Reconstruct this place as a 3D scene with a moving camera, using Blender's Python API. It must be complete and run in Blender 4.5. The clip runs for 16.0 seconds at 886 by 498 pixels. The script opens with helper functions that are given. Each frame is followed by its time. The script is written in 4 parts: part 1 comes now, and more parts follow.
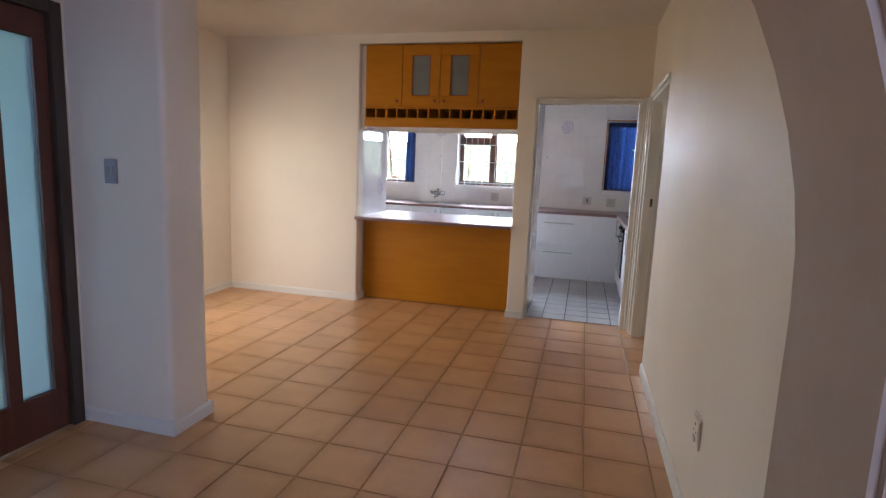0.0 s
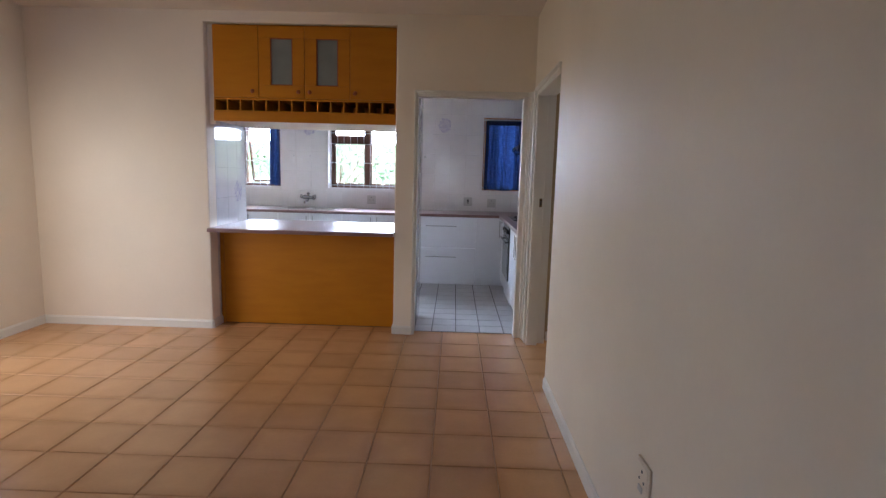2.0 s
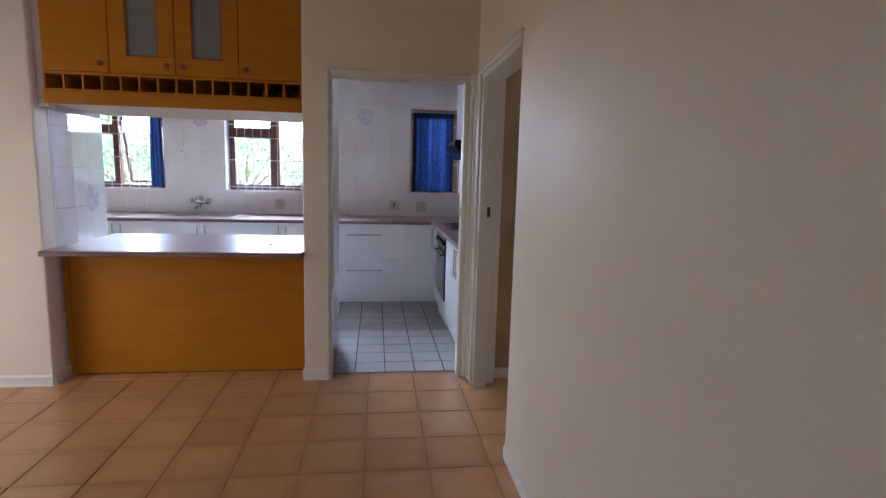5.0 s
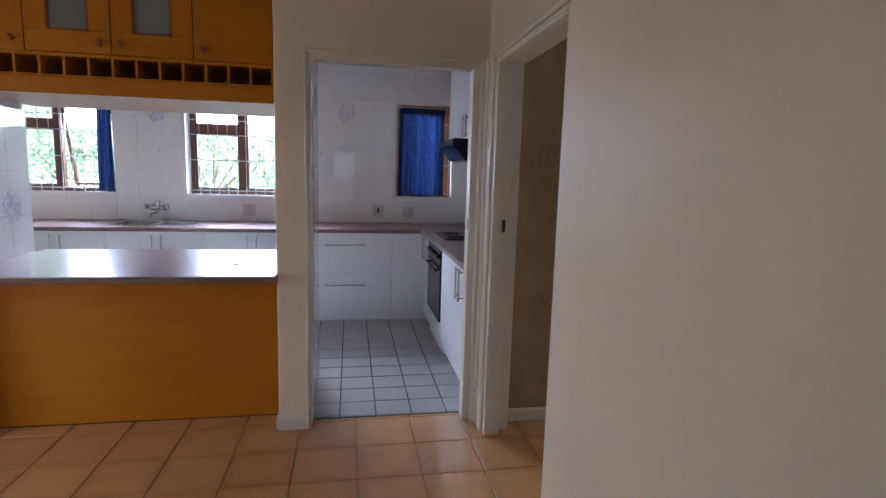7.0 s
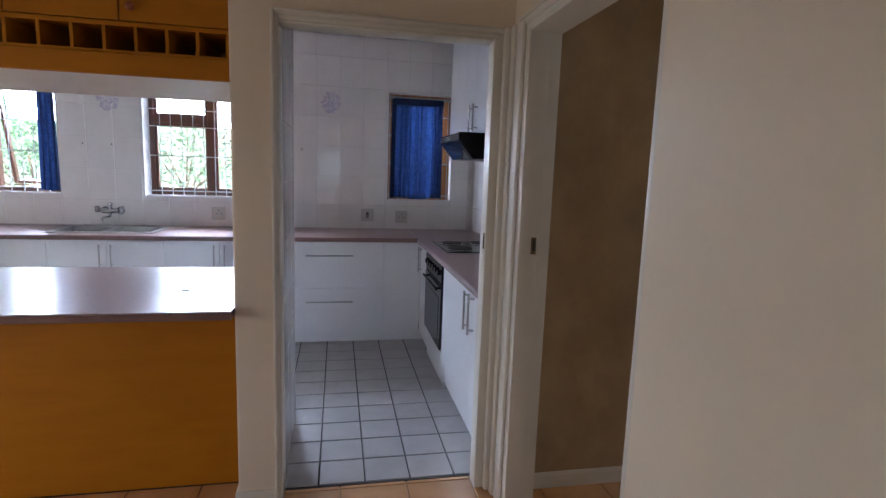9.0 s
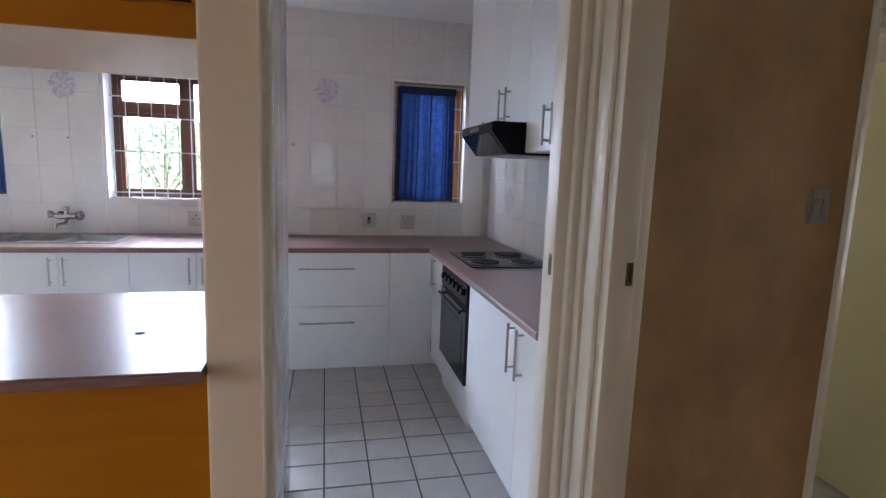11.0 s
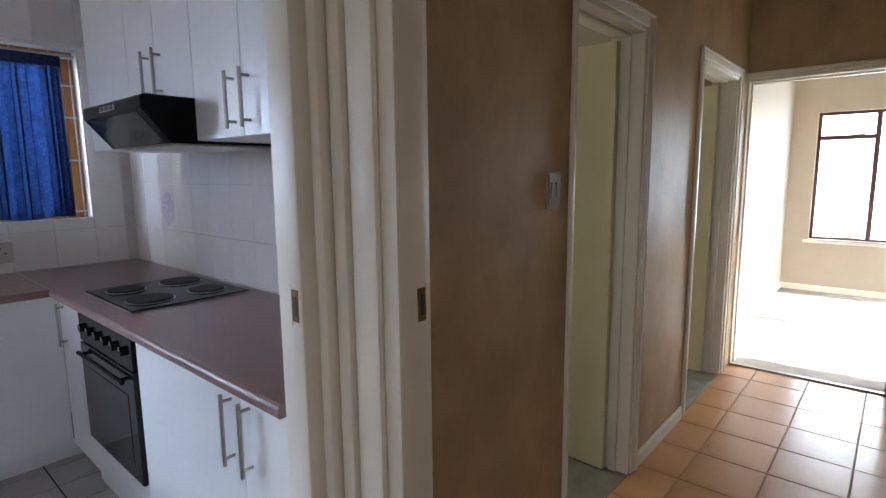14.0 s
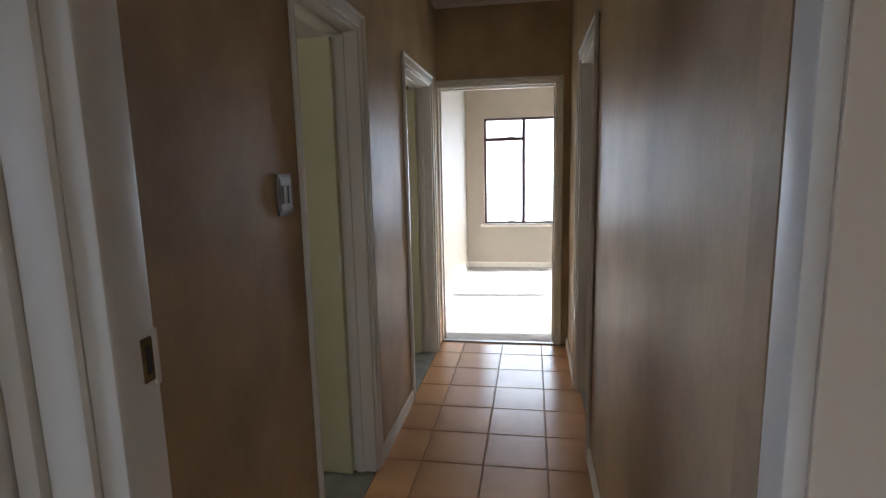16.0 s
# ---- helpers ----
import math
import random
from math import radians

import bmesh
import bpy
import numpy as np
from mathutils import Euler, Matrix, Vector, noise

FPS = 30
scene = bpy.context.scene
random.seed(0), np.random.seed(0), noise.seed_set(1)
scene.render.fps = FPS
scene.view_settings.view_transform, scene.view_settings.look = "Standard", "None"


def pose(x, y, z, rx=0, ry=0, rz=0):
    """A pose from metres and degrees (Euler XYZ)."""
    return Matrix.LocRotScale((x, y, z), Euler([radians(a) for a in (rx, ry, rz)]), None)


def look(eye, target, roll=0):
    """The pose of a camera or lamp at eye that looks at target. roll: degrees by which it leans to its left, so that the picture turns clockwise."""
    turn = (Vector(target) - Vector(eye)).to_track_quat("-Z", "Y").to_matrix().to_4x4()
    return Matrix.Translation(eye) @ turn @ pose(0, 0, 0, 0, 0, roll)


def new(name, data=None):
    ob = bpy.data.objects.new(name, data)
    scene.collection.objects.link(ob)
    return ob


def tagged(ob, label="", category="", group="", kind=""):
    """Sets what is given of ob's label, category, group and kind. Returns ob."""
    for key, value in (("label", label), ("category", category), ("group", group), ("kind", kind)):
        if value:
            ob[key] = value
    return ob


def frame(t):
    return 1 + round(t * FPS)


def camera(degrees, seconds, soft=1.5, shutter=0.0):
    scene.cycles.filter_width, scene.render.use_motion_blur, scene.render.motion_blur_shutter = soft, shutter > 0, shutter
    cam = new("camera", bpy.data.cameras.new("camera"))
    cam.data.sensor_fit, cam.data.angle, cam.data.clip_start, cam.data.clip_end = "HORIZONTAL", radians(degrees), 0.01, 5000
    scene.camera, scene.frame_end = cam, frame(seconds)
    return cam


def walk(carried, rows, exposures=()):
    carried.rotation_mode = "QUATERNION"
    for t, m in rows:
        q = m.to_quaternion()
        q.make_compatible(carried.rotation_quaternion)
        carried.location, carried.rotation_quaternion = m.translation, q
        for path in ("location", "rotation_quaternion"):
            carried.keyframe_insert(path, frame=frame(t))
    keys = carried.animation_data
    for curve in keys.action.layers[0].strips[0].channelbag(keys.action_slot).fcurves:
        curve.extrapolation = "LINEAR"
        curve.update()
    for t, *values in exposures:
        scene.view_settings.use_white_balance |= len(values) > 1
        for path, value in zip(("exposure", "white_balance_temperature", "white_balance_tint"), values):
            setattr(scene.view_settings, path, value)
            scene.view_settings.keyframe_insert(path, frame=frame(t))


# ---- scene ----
cam = camera(80.0, 16.0, soft=1.35)
PATH = [
    (0, (0.988, 0.922, 1.396), (0.488, 2.836, 1.104), 2.4),
    (0.5, (0.905, 1.041, 1.39), (0.55, 2.989, 1.109), 2.0),
    (1, (0.837, 1.155, 1.385), (0.63, 3.125, 1.111), 1.8),
    (1.5, (0.835, 1.29, 1.392), (0.725, 3.268, 1.118), 1.6),
    (2, (0.847, 1.454, 1.389), (0.809, 3.436, 1.118), 1.5),
    (2.5, (0.813, 1.608, 1.392), (0.836, 3.589, 1.121), 1.4),
    (3, (0.78, 1.788, 1.401), (0.877, 3.767, 1.128), 1.4),
    (3.5, (0.794, 1.925, 1.402), (0.959, 3.9, 1.134), 1.3),
    (4, (0.843, 2.087, 1.419), (1.047, 4.058, 1.147), 1.3),
    (4.5, (0.835, 2.232, 1.427), (1.064, 4.2, 1.151), 1.4),
    (7, (0.731, 3.027, 1.465), (1.078, 4.977, 1.187), 1.6),
    (7.5, (0.724, 3.183, 1.465), (1.091, 5.129, 1.185), 1.7),
    (8, (0.75, 3.364, 1.477), (1.131, 5.306, 1.19), 1.9),
    (8.5, (0.777, 3.526, 1.473), (1.165, 5.468, 1.189), 2.0),
    (9, (0.754, 3.723, 1.489), (1.146, 5.663, 1.201), 2.0),
    (11.5, (0.669, 4.532, 1.471), (1.148, 6.453, 1.18), 2.1),
    (12, (0.708, 4.66, 1.463), (1.313, 6.545, 1.175), 1.7),
    (12.5, (0.753, 4.789, 1.463), (1.538, 6.607, 1.181), 1.4),
    (13, (0.779, 4.881, 1.468), (1.761, 6.6, 1.182), 0.8),
    (13.5, (0.767, 4.973, 1.471), (2.007, 6.515, 1.184), 0.1),
    (14, (0.780, 5.042, 1.468), (2.274, 6.341, 1.181), -0.6),
    (14.5, (0.828, 5.100, 1.469), (2.501, 6.156, 1.178), -1.0),
    (15, (0.856, 5.156, 1.482), (2.663, 5.958, 1.178), -1.2),
    (15.5, (0.857, 5.182, 1.483), (2.752, 5.745, 1.177), -1.4),
    (16, (0.864, 5.193, 1.484), (2.811, 5.523, 1.169), -1.3),
]

walk(cam, [(t, look(eye, target, roll)) for t, eye, target, roll in PATH],
     exposures=[(0.0, 3.16, 6600, 14), (2.0, 2.92, 6250, 15), (4.5, 2.82, 6100, 16), (8.0, 2.66, 6180, 16), (9.0, 2.64, 6250, 15), (11.5, 2.94, 6550, 13),
                (12.5, 3.02, 6650, 12), (13.4, 3.28, 6300, 11), (14.0, 2.85, 6200, 11), (14.5, 2.52, 6050, 12), (15.0, 2.3, 5900, 12), (16.0, 2.22, 5850, 12)])

# ---- light ----
SUN_TRAVEL = Vector((-0.06, 1.0, -0.56)).normalized()
world = bpy.data.worlds.new("sky")
scene.world = world
world.use_nodes = True
wn = world.node_tree.nodes
sky = wn.new("ShaderNodeTexSky")
sky.sky_type = 'NISHITA'
sky.sun_disc = False
sky.sun_elevation = math.asin(-SUN_TRAVEL.z)
sky.sun_rotation = math.atan2(-SUN_TRAVEL.x, -SUN_TRAVEL.y)
world.node_tree.links.new(sky.outputs[0], wn["Background"].inputs[0])
wn["Background"].inputs[1].default_value = 0.15
sun = new("sun", bpy.data.lights.new("sun", 'SUN'))
sun.data.energy, sun.data.angle, sun.data.color = 2.8, radians(0.5), (1.0, 0.965, 0.91)
sun.matrix_world = look((0, 0, 20), Vector((0, 0, 20)) + SUN_TRAVEL)


def window_light(name, place, towards, width, height, power, colour):
    """Sky light that enters through an opening, as an area lamp in it unless noted."""
    lamp = new(name, bpy.data.lights.new(name, 'AREA'))
    lamp.data.shape, lamp.data.size, lamp.data.size_y = 'RECTANGLE', width, height
    lamp.data.energy, lamp.data.color = power, colour
    lamp.matrix_world = look(place, Vector(place) + Vector(towards))


window_light("patio_daylight", (-2.76, 4.5, 1.05), (0.8, 0.7, -0.8), 1.5, 1.9, 2.9, (1.0, 0.93, 0.84))
window_light("lounge_daylight", (0.52, -2.96, 1.5), (-0.1, 1, 0), 0.75, 1.0, 0.3, (0.62, 0.76, 1.0))
# Lamp of an unseen east window, added to light the entrance wall end.
window_light("added_side_daylight", (2.16, -1.2, 1.4), (-1, 0.8, 0), 1.6, 1.5, 7.5, (0.42, 0.55, 1.0))
window_light("bedroom_daylight", (6.9, 2.84, 1.1), (0, 1, -0.1), 2.4, 2.0, 0.2, (1.0, 0.98, 0.96))
window_light("bedroom_window_daylight", (8.56, 5.31, 1.37), (-1, 0, 0), 1.06, 1.44, 8.0, (0.82, 0.91, 1.0))
# Not in an opening: one unseen lamp outside serves all three kitchen windows.
window_light("kitchen_daylight", (-0.45, 10.6, 2.6), (0, -1, -0.3), 5.0, 1.4, 180, (0.64, 0.775, 1.0))
# Rooms without windows: unseen lamps added so their doorways look lit.
window_light("side_room_fill", (3.0, 8.15, 1.5), (0, -1, -0.2), 0.9, 0.9, 2.2, (1.0, 0.98, 0.88))
window_light("side_room_fill", (4.5, 8.15, 1.5), (0, -1, -0.2), 0.9, 0.9, 2.2, (1.0, 0.98, 0.88))
window_light("study_fill", (3.2, 2.85, 1.4), (0, 1, -0.1), 1.5, 1.2, 1.5, (1.0, 0.98, 0.95))


# ---- materials ----
def material(name, colour, rough=0.5, metal=0.0, vary=0.08, scale=6.0, grain=60.0, bump=0.1, spread=0.0, second=None,
             stretch=(1, 1, 1), rim=None, gloss=0.5):
    """A surface with mottling at a large scale, fine grain, relief, and a spread from piece to piece."""
    m = bpy.data.materials.new(name)
    m.use_nodes = True
    n, l = m.node_tree.nodes, m.node_tree.links
    b = n["Principled BSDF"]
    co = n.new("ShaderNodeTexCoord")
    mp = n.new("ShaderNodeMapping")
    mp.inputs["Scale"].default_value = stretch
    info = n.new("ShaderNodeObjectInfo")
    off = n.new("ShaderNodeVectorMath")
    off.operation = 'ADD'
    mul = n.new("ShaderNodeMath")
    mul.operation = 'MULTIPLY'
    mul.inputs[1].default_value = 37.0
    l.new(info.outputs["Random"], mul.inputs[0])
    l.new(co.outputs["Object"], off.inputs[0])
    l.new(mul.outputs[0], off.inputs[1])
    l.new(off.outputs[0], mp.inputs[0])
    big = n.new("ShaderNodeTexNoise")
    big.inputs["Scale"].default_value, big.inputs["Detail"].default_value = scale, 4
    fine = n.new("ShaderNodeTexNoise")
    fine.inputs["Scale"].default_value, fine.inputs["Detail"].default_value = grain, 3
    l.new(mp.outputs[0], big.inputs[0])
    l.new(mp.outputs[0], fine.inputs[0])
    mix = n.new("ShaderNodeMix")
    mix.data_type = 'RGBA'
    c2 = second or tuple(c * (1 - 2.2 * vary) for c in colour)
    mix.inputs[6].default_value = (*colour, 1)
    mix.inputs[7].default_value = (*c2, 1)
    ramp = n.new("ShaderNodeMapRange")
    ramp.inputs[1].default_value, ramp.inputs[2].default_value = 0.35, 0.7
    l.new(big.outputs[0], ramp.inputs[0])
    if rim:
        # darker fired edges of a square piece of half width rim, broken up by the mottling
        sep = n.new("ShaderNodeSeparateXYZ")
        ab = n.new("ShaderNodeVectorMath")
        ab.operation = 'ABSOLUTE'
        l.new(co.outputs["Object"], ab.inputs[0])
        l.new(ab.outputs[0], sep.inputs[0])
        far = n.new("ShaderNodeMath")
        far.operation = 'MAXIMUM'
        l.new(sep.outputs[0], far.inputs[0])
        l.new(sep.outputs[1], far.inputs[1])
        er = n.new("ShaderNodeMapRange")
        er.interpolation_type = 'SMOOTHSTEP'
        er.inputs[1].default_value, er.inputs[2].default_value, er.inputs[4].default_value = rim * 0.55, rim * 1.05, 0.5
        l.new(far.outputs[0], er.inputs[0])
        half = n.new("ShaderNodeMath")
        half.operation = 'MULTIPLY_ADD'
        half.inputs[1].default_value = 0.4
        half.use_clamp = True
        l.new(ramp.outputs[0], half.inputs[0])
        l.new(er.outputs[0], half.inputs[2])
        l.new(half.outputs[0], mix.inputs[0])
    else:
        l.new(ramp.outputs[0], mix.inputs[0])
    b.inputs["Specular IOR Level"].default_value = gloss
    hsv = n.new("ShaderNodeHueSaturation")
    val = n.new("ShaderNodeMapRange")
    val.inputs[3].default_value, val.inputs[4].default_value = 1 - vary * 0.6, 1 + vary * 0.6
    l.new(fine.outputs[0], val.inputs[0])
    pv = n.new("ShaderNodeMapRange")
    pv.inputs[3].default_value, pv.inputs[4].default_value = 1 - spread, 1 + spread
    l.new(info.outputs["Random"], pv.inputs[0])
    mm = n.new("ShaderNodeMath")
    mm.operation = 'MULTIPLY'
    l.new(val.outputs[0], mm.inputs[0])
    l.new(pv.outputs[0], mm.inputs[1])
    l.new(mm.outputs[0], hsv.inputs["Value"])
    l.new(mix.outputs[2], hsv.inputs["Color"])
    l.new(hsv.outputs[0], b.inputs["Base Color"])
    rr = n.new("ShaderNodeMapRange")
    rr.inputs[3].default_value, rr.inputs[4].default_value = rough * 0.93, min(1, rough * 1.07)
    l.new(big.outputs[0], rr.inputs[0])
    l.new(rr.outputs[0], b.inputs["Roughness"])
    b.inputs["Metallic"].default_value = metal
    if bump:
        bp = n.new("ShaderNodeBump")
        bp.inputs["Strength"].default_value, bp.inputs["Distance"].default_value = bump, 0.004
        l.new(fine.outputs[0], bp.inputs["Height"])
        l.new(bp.outputs[0], b.inputs["Normal"])
    return m


def glass(name, rough=0.0, colour=(1, 1, 1)):
    m = bpy.data.materials.new(name)
    m.use_nodes = True
    b = m.node_tree.nodes["Principled BSDF"]
    b.inputs["Transmission Weight"].default_value = 1.0
    b.inputs["Roughness"].default_value = rough
    b.inputs["IOR"].default_value = 1.45
    b.inputs["Base Color"].default_value = (*colour, 1)
    return m


def cloth(name, colour):
    """Thin woven cloth with a damask figure that lets some light through."""
    m = bpy.data.materials.new(name)
    m.use_nodes = True
    n, l = m.node_tree.nodes, m.node_tree.links
    b = n["Principled BSDF"]
    co = n.new("ShaderNodeTexCoord")
    tex = n.new("ShaderNodeTexVoronoi")
    tex.inputs["Scale"].default_value = 55
    wv = n.new("ShaderNodeTexNoise")
    wv.inputs["Scale"].default_value = 25
    l.new(co.outputs["Object"], tex.inputs["Vector"])
    l.new(co.outputs["Object"], wv.inputs["Vector"])
    mix = n.new("ShaderNodeMix")
    mix.data_type = 'RGBA'
    mix.inputs[6].default_value = (*colour, 1)
    mix.inputs[7].default_value = (colour[0] * 1.8 + 0.006, colour[1] * 1.8 + 0.006, colour[2] * 1.6, 1)
    add = n.new("ShaderNodeMath")
    add.operation = 'MULTIPLY'
    l.new(tex.outputs["Distance"], add.inputs[0])
    l.new(wv.outputs[0], add.inputs[1])
    mr = n.new("ShaderNodeMapRange")
    mr.inputs[1].default_value, mr.inputs[2].default_value = 0.12, 0.4
    l.new(add.outputs[0], mr.inputs[0])
    l.new(mr.outputs[0], mix.inputs[0])
    l.new(mix.outputs[2], b.inputs["Base Color"])
    b.inputs["Roughness"].default_value = 0.75
    tr = n.new("ShaderNodeBsdfTranslucent")
    l.new(mix.outputs[2], tr.inputs[0])
    sh = n.new("ShaderNodeMixShader")
    sh.inputs[0].default_value = 0.2
    l.new(b.outputs[0], sh.inputs[1])
    l.new(tr.outputs[0], sh.inputs[2])
    l.new(sh.outputs[0], n["Material Output"].inputs[0])
    return m


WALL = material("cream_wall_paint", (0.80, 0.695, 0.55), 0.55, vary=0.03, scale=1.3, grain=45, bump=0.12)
CEIL = material("ceiling_paint", (0.70, 0.62, 0.53), 0.8, vary=0.03, scale=1.5, grain=70, bump=0.1)
TAUPE = material("taupe_satin_paint", (0.50, 0.365, 0.215), 0.42, vary=0.12, scale=4, grain=34, bump=0.32, stretch=(1, 1, 0.8), gloss=0.24)
# Darker than the wall paint: the shade on the arch's inside is coloured in.
ARCHSHADED = material("shaded_hand_plaster", (0.52, 0.42, 0.33), 0.7, vary=0.08, scale=2.5, grain=16, bump=0.55)
TRIM = material("cream_gloss_paint", (0.735, 0.695, 0.61), 0.42, vary=0.012, scale=1.2, grain=9, bump=0.012)
TERRA = material("terracotta_tile", (0.63, 0.342, 0.155), 0.24, vary=0.08, scale=5, grain=70, bump=0.05, spread=0.07, rim=0.155, gloss=0.65,
                 second=(0.47, 0.24, 0.10))
GROUT = material("brown_grout", (0.47, 0.29, 0.15), 0.9, vary=0.1, scale=12, grain=150, bump=0.3)
KTILE = material("pale_floor_tile", (0.45, 0.43, 0.415), 0.31, vary=0.06, scale=9, grain=80, bump=0.03, spread=0.05)
KGROUT = material("dark_grout", (0.075, 0.065, 0.06), 0.9, vary=0.15, scale=14, grain=150, bump=0.2)
WTILE = material("white_glazed_tile", (0.80, 0.768, 0.735), 0.035, vary=0.02, scale=5, grain=14, bump=0.005, spread=0.008, gloss=0.55)
WGROUT = material("pale_grout", (0.67, 0.63, 0.595), 0.85, vary=0.08, scale=14, grain=120, bump=0.2)
OAK = material("orange_oak_veneer", (0.47, 0.172, 0.005), 0.46, gloss=0.25, vary=0.05, scale=3.0, grain=26, bump=0.04,
               second=(0.42, 0.148, 0.004), stretch=(1.0, 1.0, 5.0), spread=0.03)
OAKDARK = material("wooden_knob", (0.30, 0.075, 0.018), 0.4, vary=0.1, scale=20, grain=80)
LAMINATE = material("mauve_brown_laminate", (0.235, 0.135, 0.118), 0.29, vary=0.05, scale=60, grain=260, bump=0.0,
                    second=(0.215, 0.122, 0.106))
WHITE = material("white_cabinet_foil", (0.80, 0.80, 0.80), 0.33, vary=0.015, scale=2, grain=30, bump=0.02)
STEEL = material("brushed_steel", (0.46, 0.45, 0.43), 0.32, 1.0, vary=0.06, scale=10, grain=160, bump=0.03)
CHROME = material("chrome", (0.50, 0.50, 0.52), 0.1, 1.0, vary=0.03)
BLACK = material("black_enamel", (0.008, 0.008, 0.009), 0.12, vary=0.1, scale=5, grain=60, bump=0.02, gloss=0.12)
BLACKGLASS = material("black_oven_glass", (0.02, 0.022, 0.024), 0.06, vary=0.1, bump=0.0)
PLATE = material("cast_iron_plate", (0.016, 0.015, 0.015), 0.7, vary=0.15, scale=20, grain=120, bump=0.15)
MAHOG = material("mahogany", (0.115, 0.035, 0.018), 0.4, vary=0.16, scale=3, grain=30, bump=0.06, stretch=(8, 8, 0.6))
DARKWOOD = material("dark_stained_frame", (0.055, 0.035, 0.022), 0.5, vary=0.15, scale=4, grain=40, bump=0.1, stretch=(8, 8, 0.6))
# One window wood, light put in colour: backlit dark here, sunlit orange below.
TEAK = material("varnished_wood_backlit", (0.115, 0.036, 0.015), 0.35, vary=0.15, scale=4, grain=30, bump=0.06, stretch=(6, 6, 1))
TEAKLIT = material("varnished_wood_sunlit", (0.50, 0.19, 0.04), 0.35, vary=0.15, scale=4, grain=30, bump=0.06, stretch=(6, 6, 1))
KCEIL = material("white_ceiling_paint", (0.80, 0.79, 0.78), 0.8, vary=0.02, scale=1.5, grain=70, bump=0.1)
REDWOOD = material("red_brown_window_wood", (0.075, 0.026, 0.02), 0.4, vary=0.12, scale=4, grain=30, bump=0.06)
BARS = material("white_bar_paint", (0.60, 0.61, 0.62), 0.5, vary=0.08, scale=20, grain=90)
PLASTIC = material("ivory_plastic", (0.54, 0.52, 0.475), 0.35, vary=0.04, scale=15, grain=60, bump=0.02)
GREYPL = material("grey_switch_plate", (0.30, 0.30, 0.29), 0.35, vary=0.06, scale=15, grain=60, bump=0.02)
DARKPL = material("dark_plastic", (0.03, 0.03, 0.03), 0.4, vary=0.06)
BRASS = material("worn_brass", (0.28, 0.19, 0.09), 0.45, 0.9, vary=0.2, scale=30, grain=90)
FLOWER = material("faded_mauve_print", (0.66, 0.62, 0.67), 0.12, vary=0.1, scale=38, grain=90, bump=0.0, spread=0.03, second=(0.50, 0.45, 0.55))
CARPET = material("pale_carpet", (0.32, 0.31, 0.295), 0.95, vary=0.08, scale=14, grain=260, bump=0.5)
GREYFLOOR = material("grey_vinyl", (0.30, 0.29, 0.25), 0.6, vary=0.12, scale=12, grain=120, bump=0.05)
BEIGE = material("beige_wall_paint", (0.44, 0.385, 0.31), 0.6, vary=0.03, scale=1.5, grain=50, bump=0.12)
DOORPAINT = material("cream_door_enamel", (0.70, 0.665, 0.43), 0.35, vary=0.03, scale=3, grain=40, bump=0.04)
PANE = glass("clear_glass")
FROST = glass("frosted_glass", 0.45, (0.17, 0.31, 0.44))
CURTAIN = cloth("blue_damask", (0.005, 0.016, 0.066))
LEAF = material("garden_leaf", (0.20, 0.34, 0.20), 0.5, vary=0.2, scale=3, grain=20, spread=0.25, second=(0.12, 0.24, 0.13))
BARK = material("bark", (0.22, 0.17, 0.125), 0.9, vary=0.2, scale=10, grain=50, bump=0.6)
LAWN = material("lawn", (0.10, 0.13, 0.04), 0.95, vary=0.2, scale=2, grain=80, bump=0.6)
# Self-lit sheet: the overexposed daylight outside is put into its emission.
GLOWHAZE = bpy.data.materials.new("glowing_haze")
GLOWHAZE.use_nodes = True
hn, hl = GLOWHAZE.node_tree.nodes, GLOWHAZE.node_tree.links
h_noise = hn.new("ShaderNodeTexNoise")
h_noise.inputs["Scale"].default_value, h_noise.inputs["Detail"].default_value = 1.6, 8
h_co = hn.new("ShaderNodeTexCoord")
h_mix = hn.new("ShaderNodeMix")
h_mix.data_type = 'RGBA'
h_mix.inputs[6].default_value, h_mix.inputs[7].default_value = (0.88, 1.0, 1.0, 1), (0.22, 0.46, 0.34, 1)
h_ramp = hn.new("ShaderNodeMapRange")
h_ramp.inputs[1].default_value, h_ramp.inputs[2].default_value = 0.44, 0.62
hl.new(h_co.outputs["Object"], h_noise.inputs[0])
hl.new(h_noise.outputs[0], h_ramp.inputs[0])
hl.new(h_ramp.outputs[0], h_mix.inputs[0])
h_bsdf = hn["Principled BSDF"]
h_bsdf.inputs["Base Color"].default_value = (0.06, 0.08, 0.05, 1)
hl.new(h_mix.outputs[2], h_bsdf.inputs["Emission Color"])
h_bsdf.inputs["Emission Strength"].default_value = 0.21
PLASTER = material("outer_plaster", (0.62, 0.58, 0.52), 0.9, vary=0.06, scale=2, grain=60, bump=0.3)
GREYGLASS = material("grey_frosted_glass", (0.20, 0.215, 0.19), 0.16, vary=0.05, scale=8, grain=120, bump=0.06)
HOODGLASS = material("smoky_glass", (0.05, 0.06, 0.066), 0.05, vary=0.08, bump=0.0, gloss=1.0)


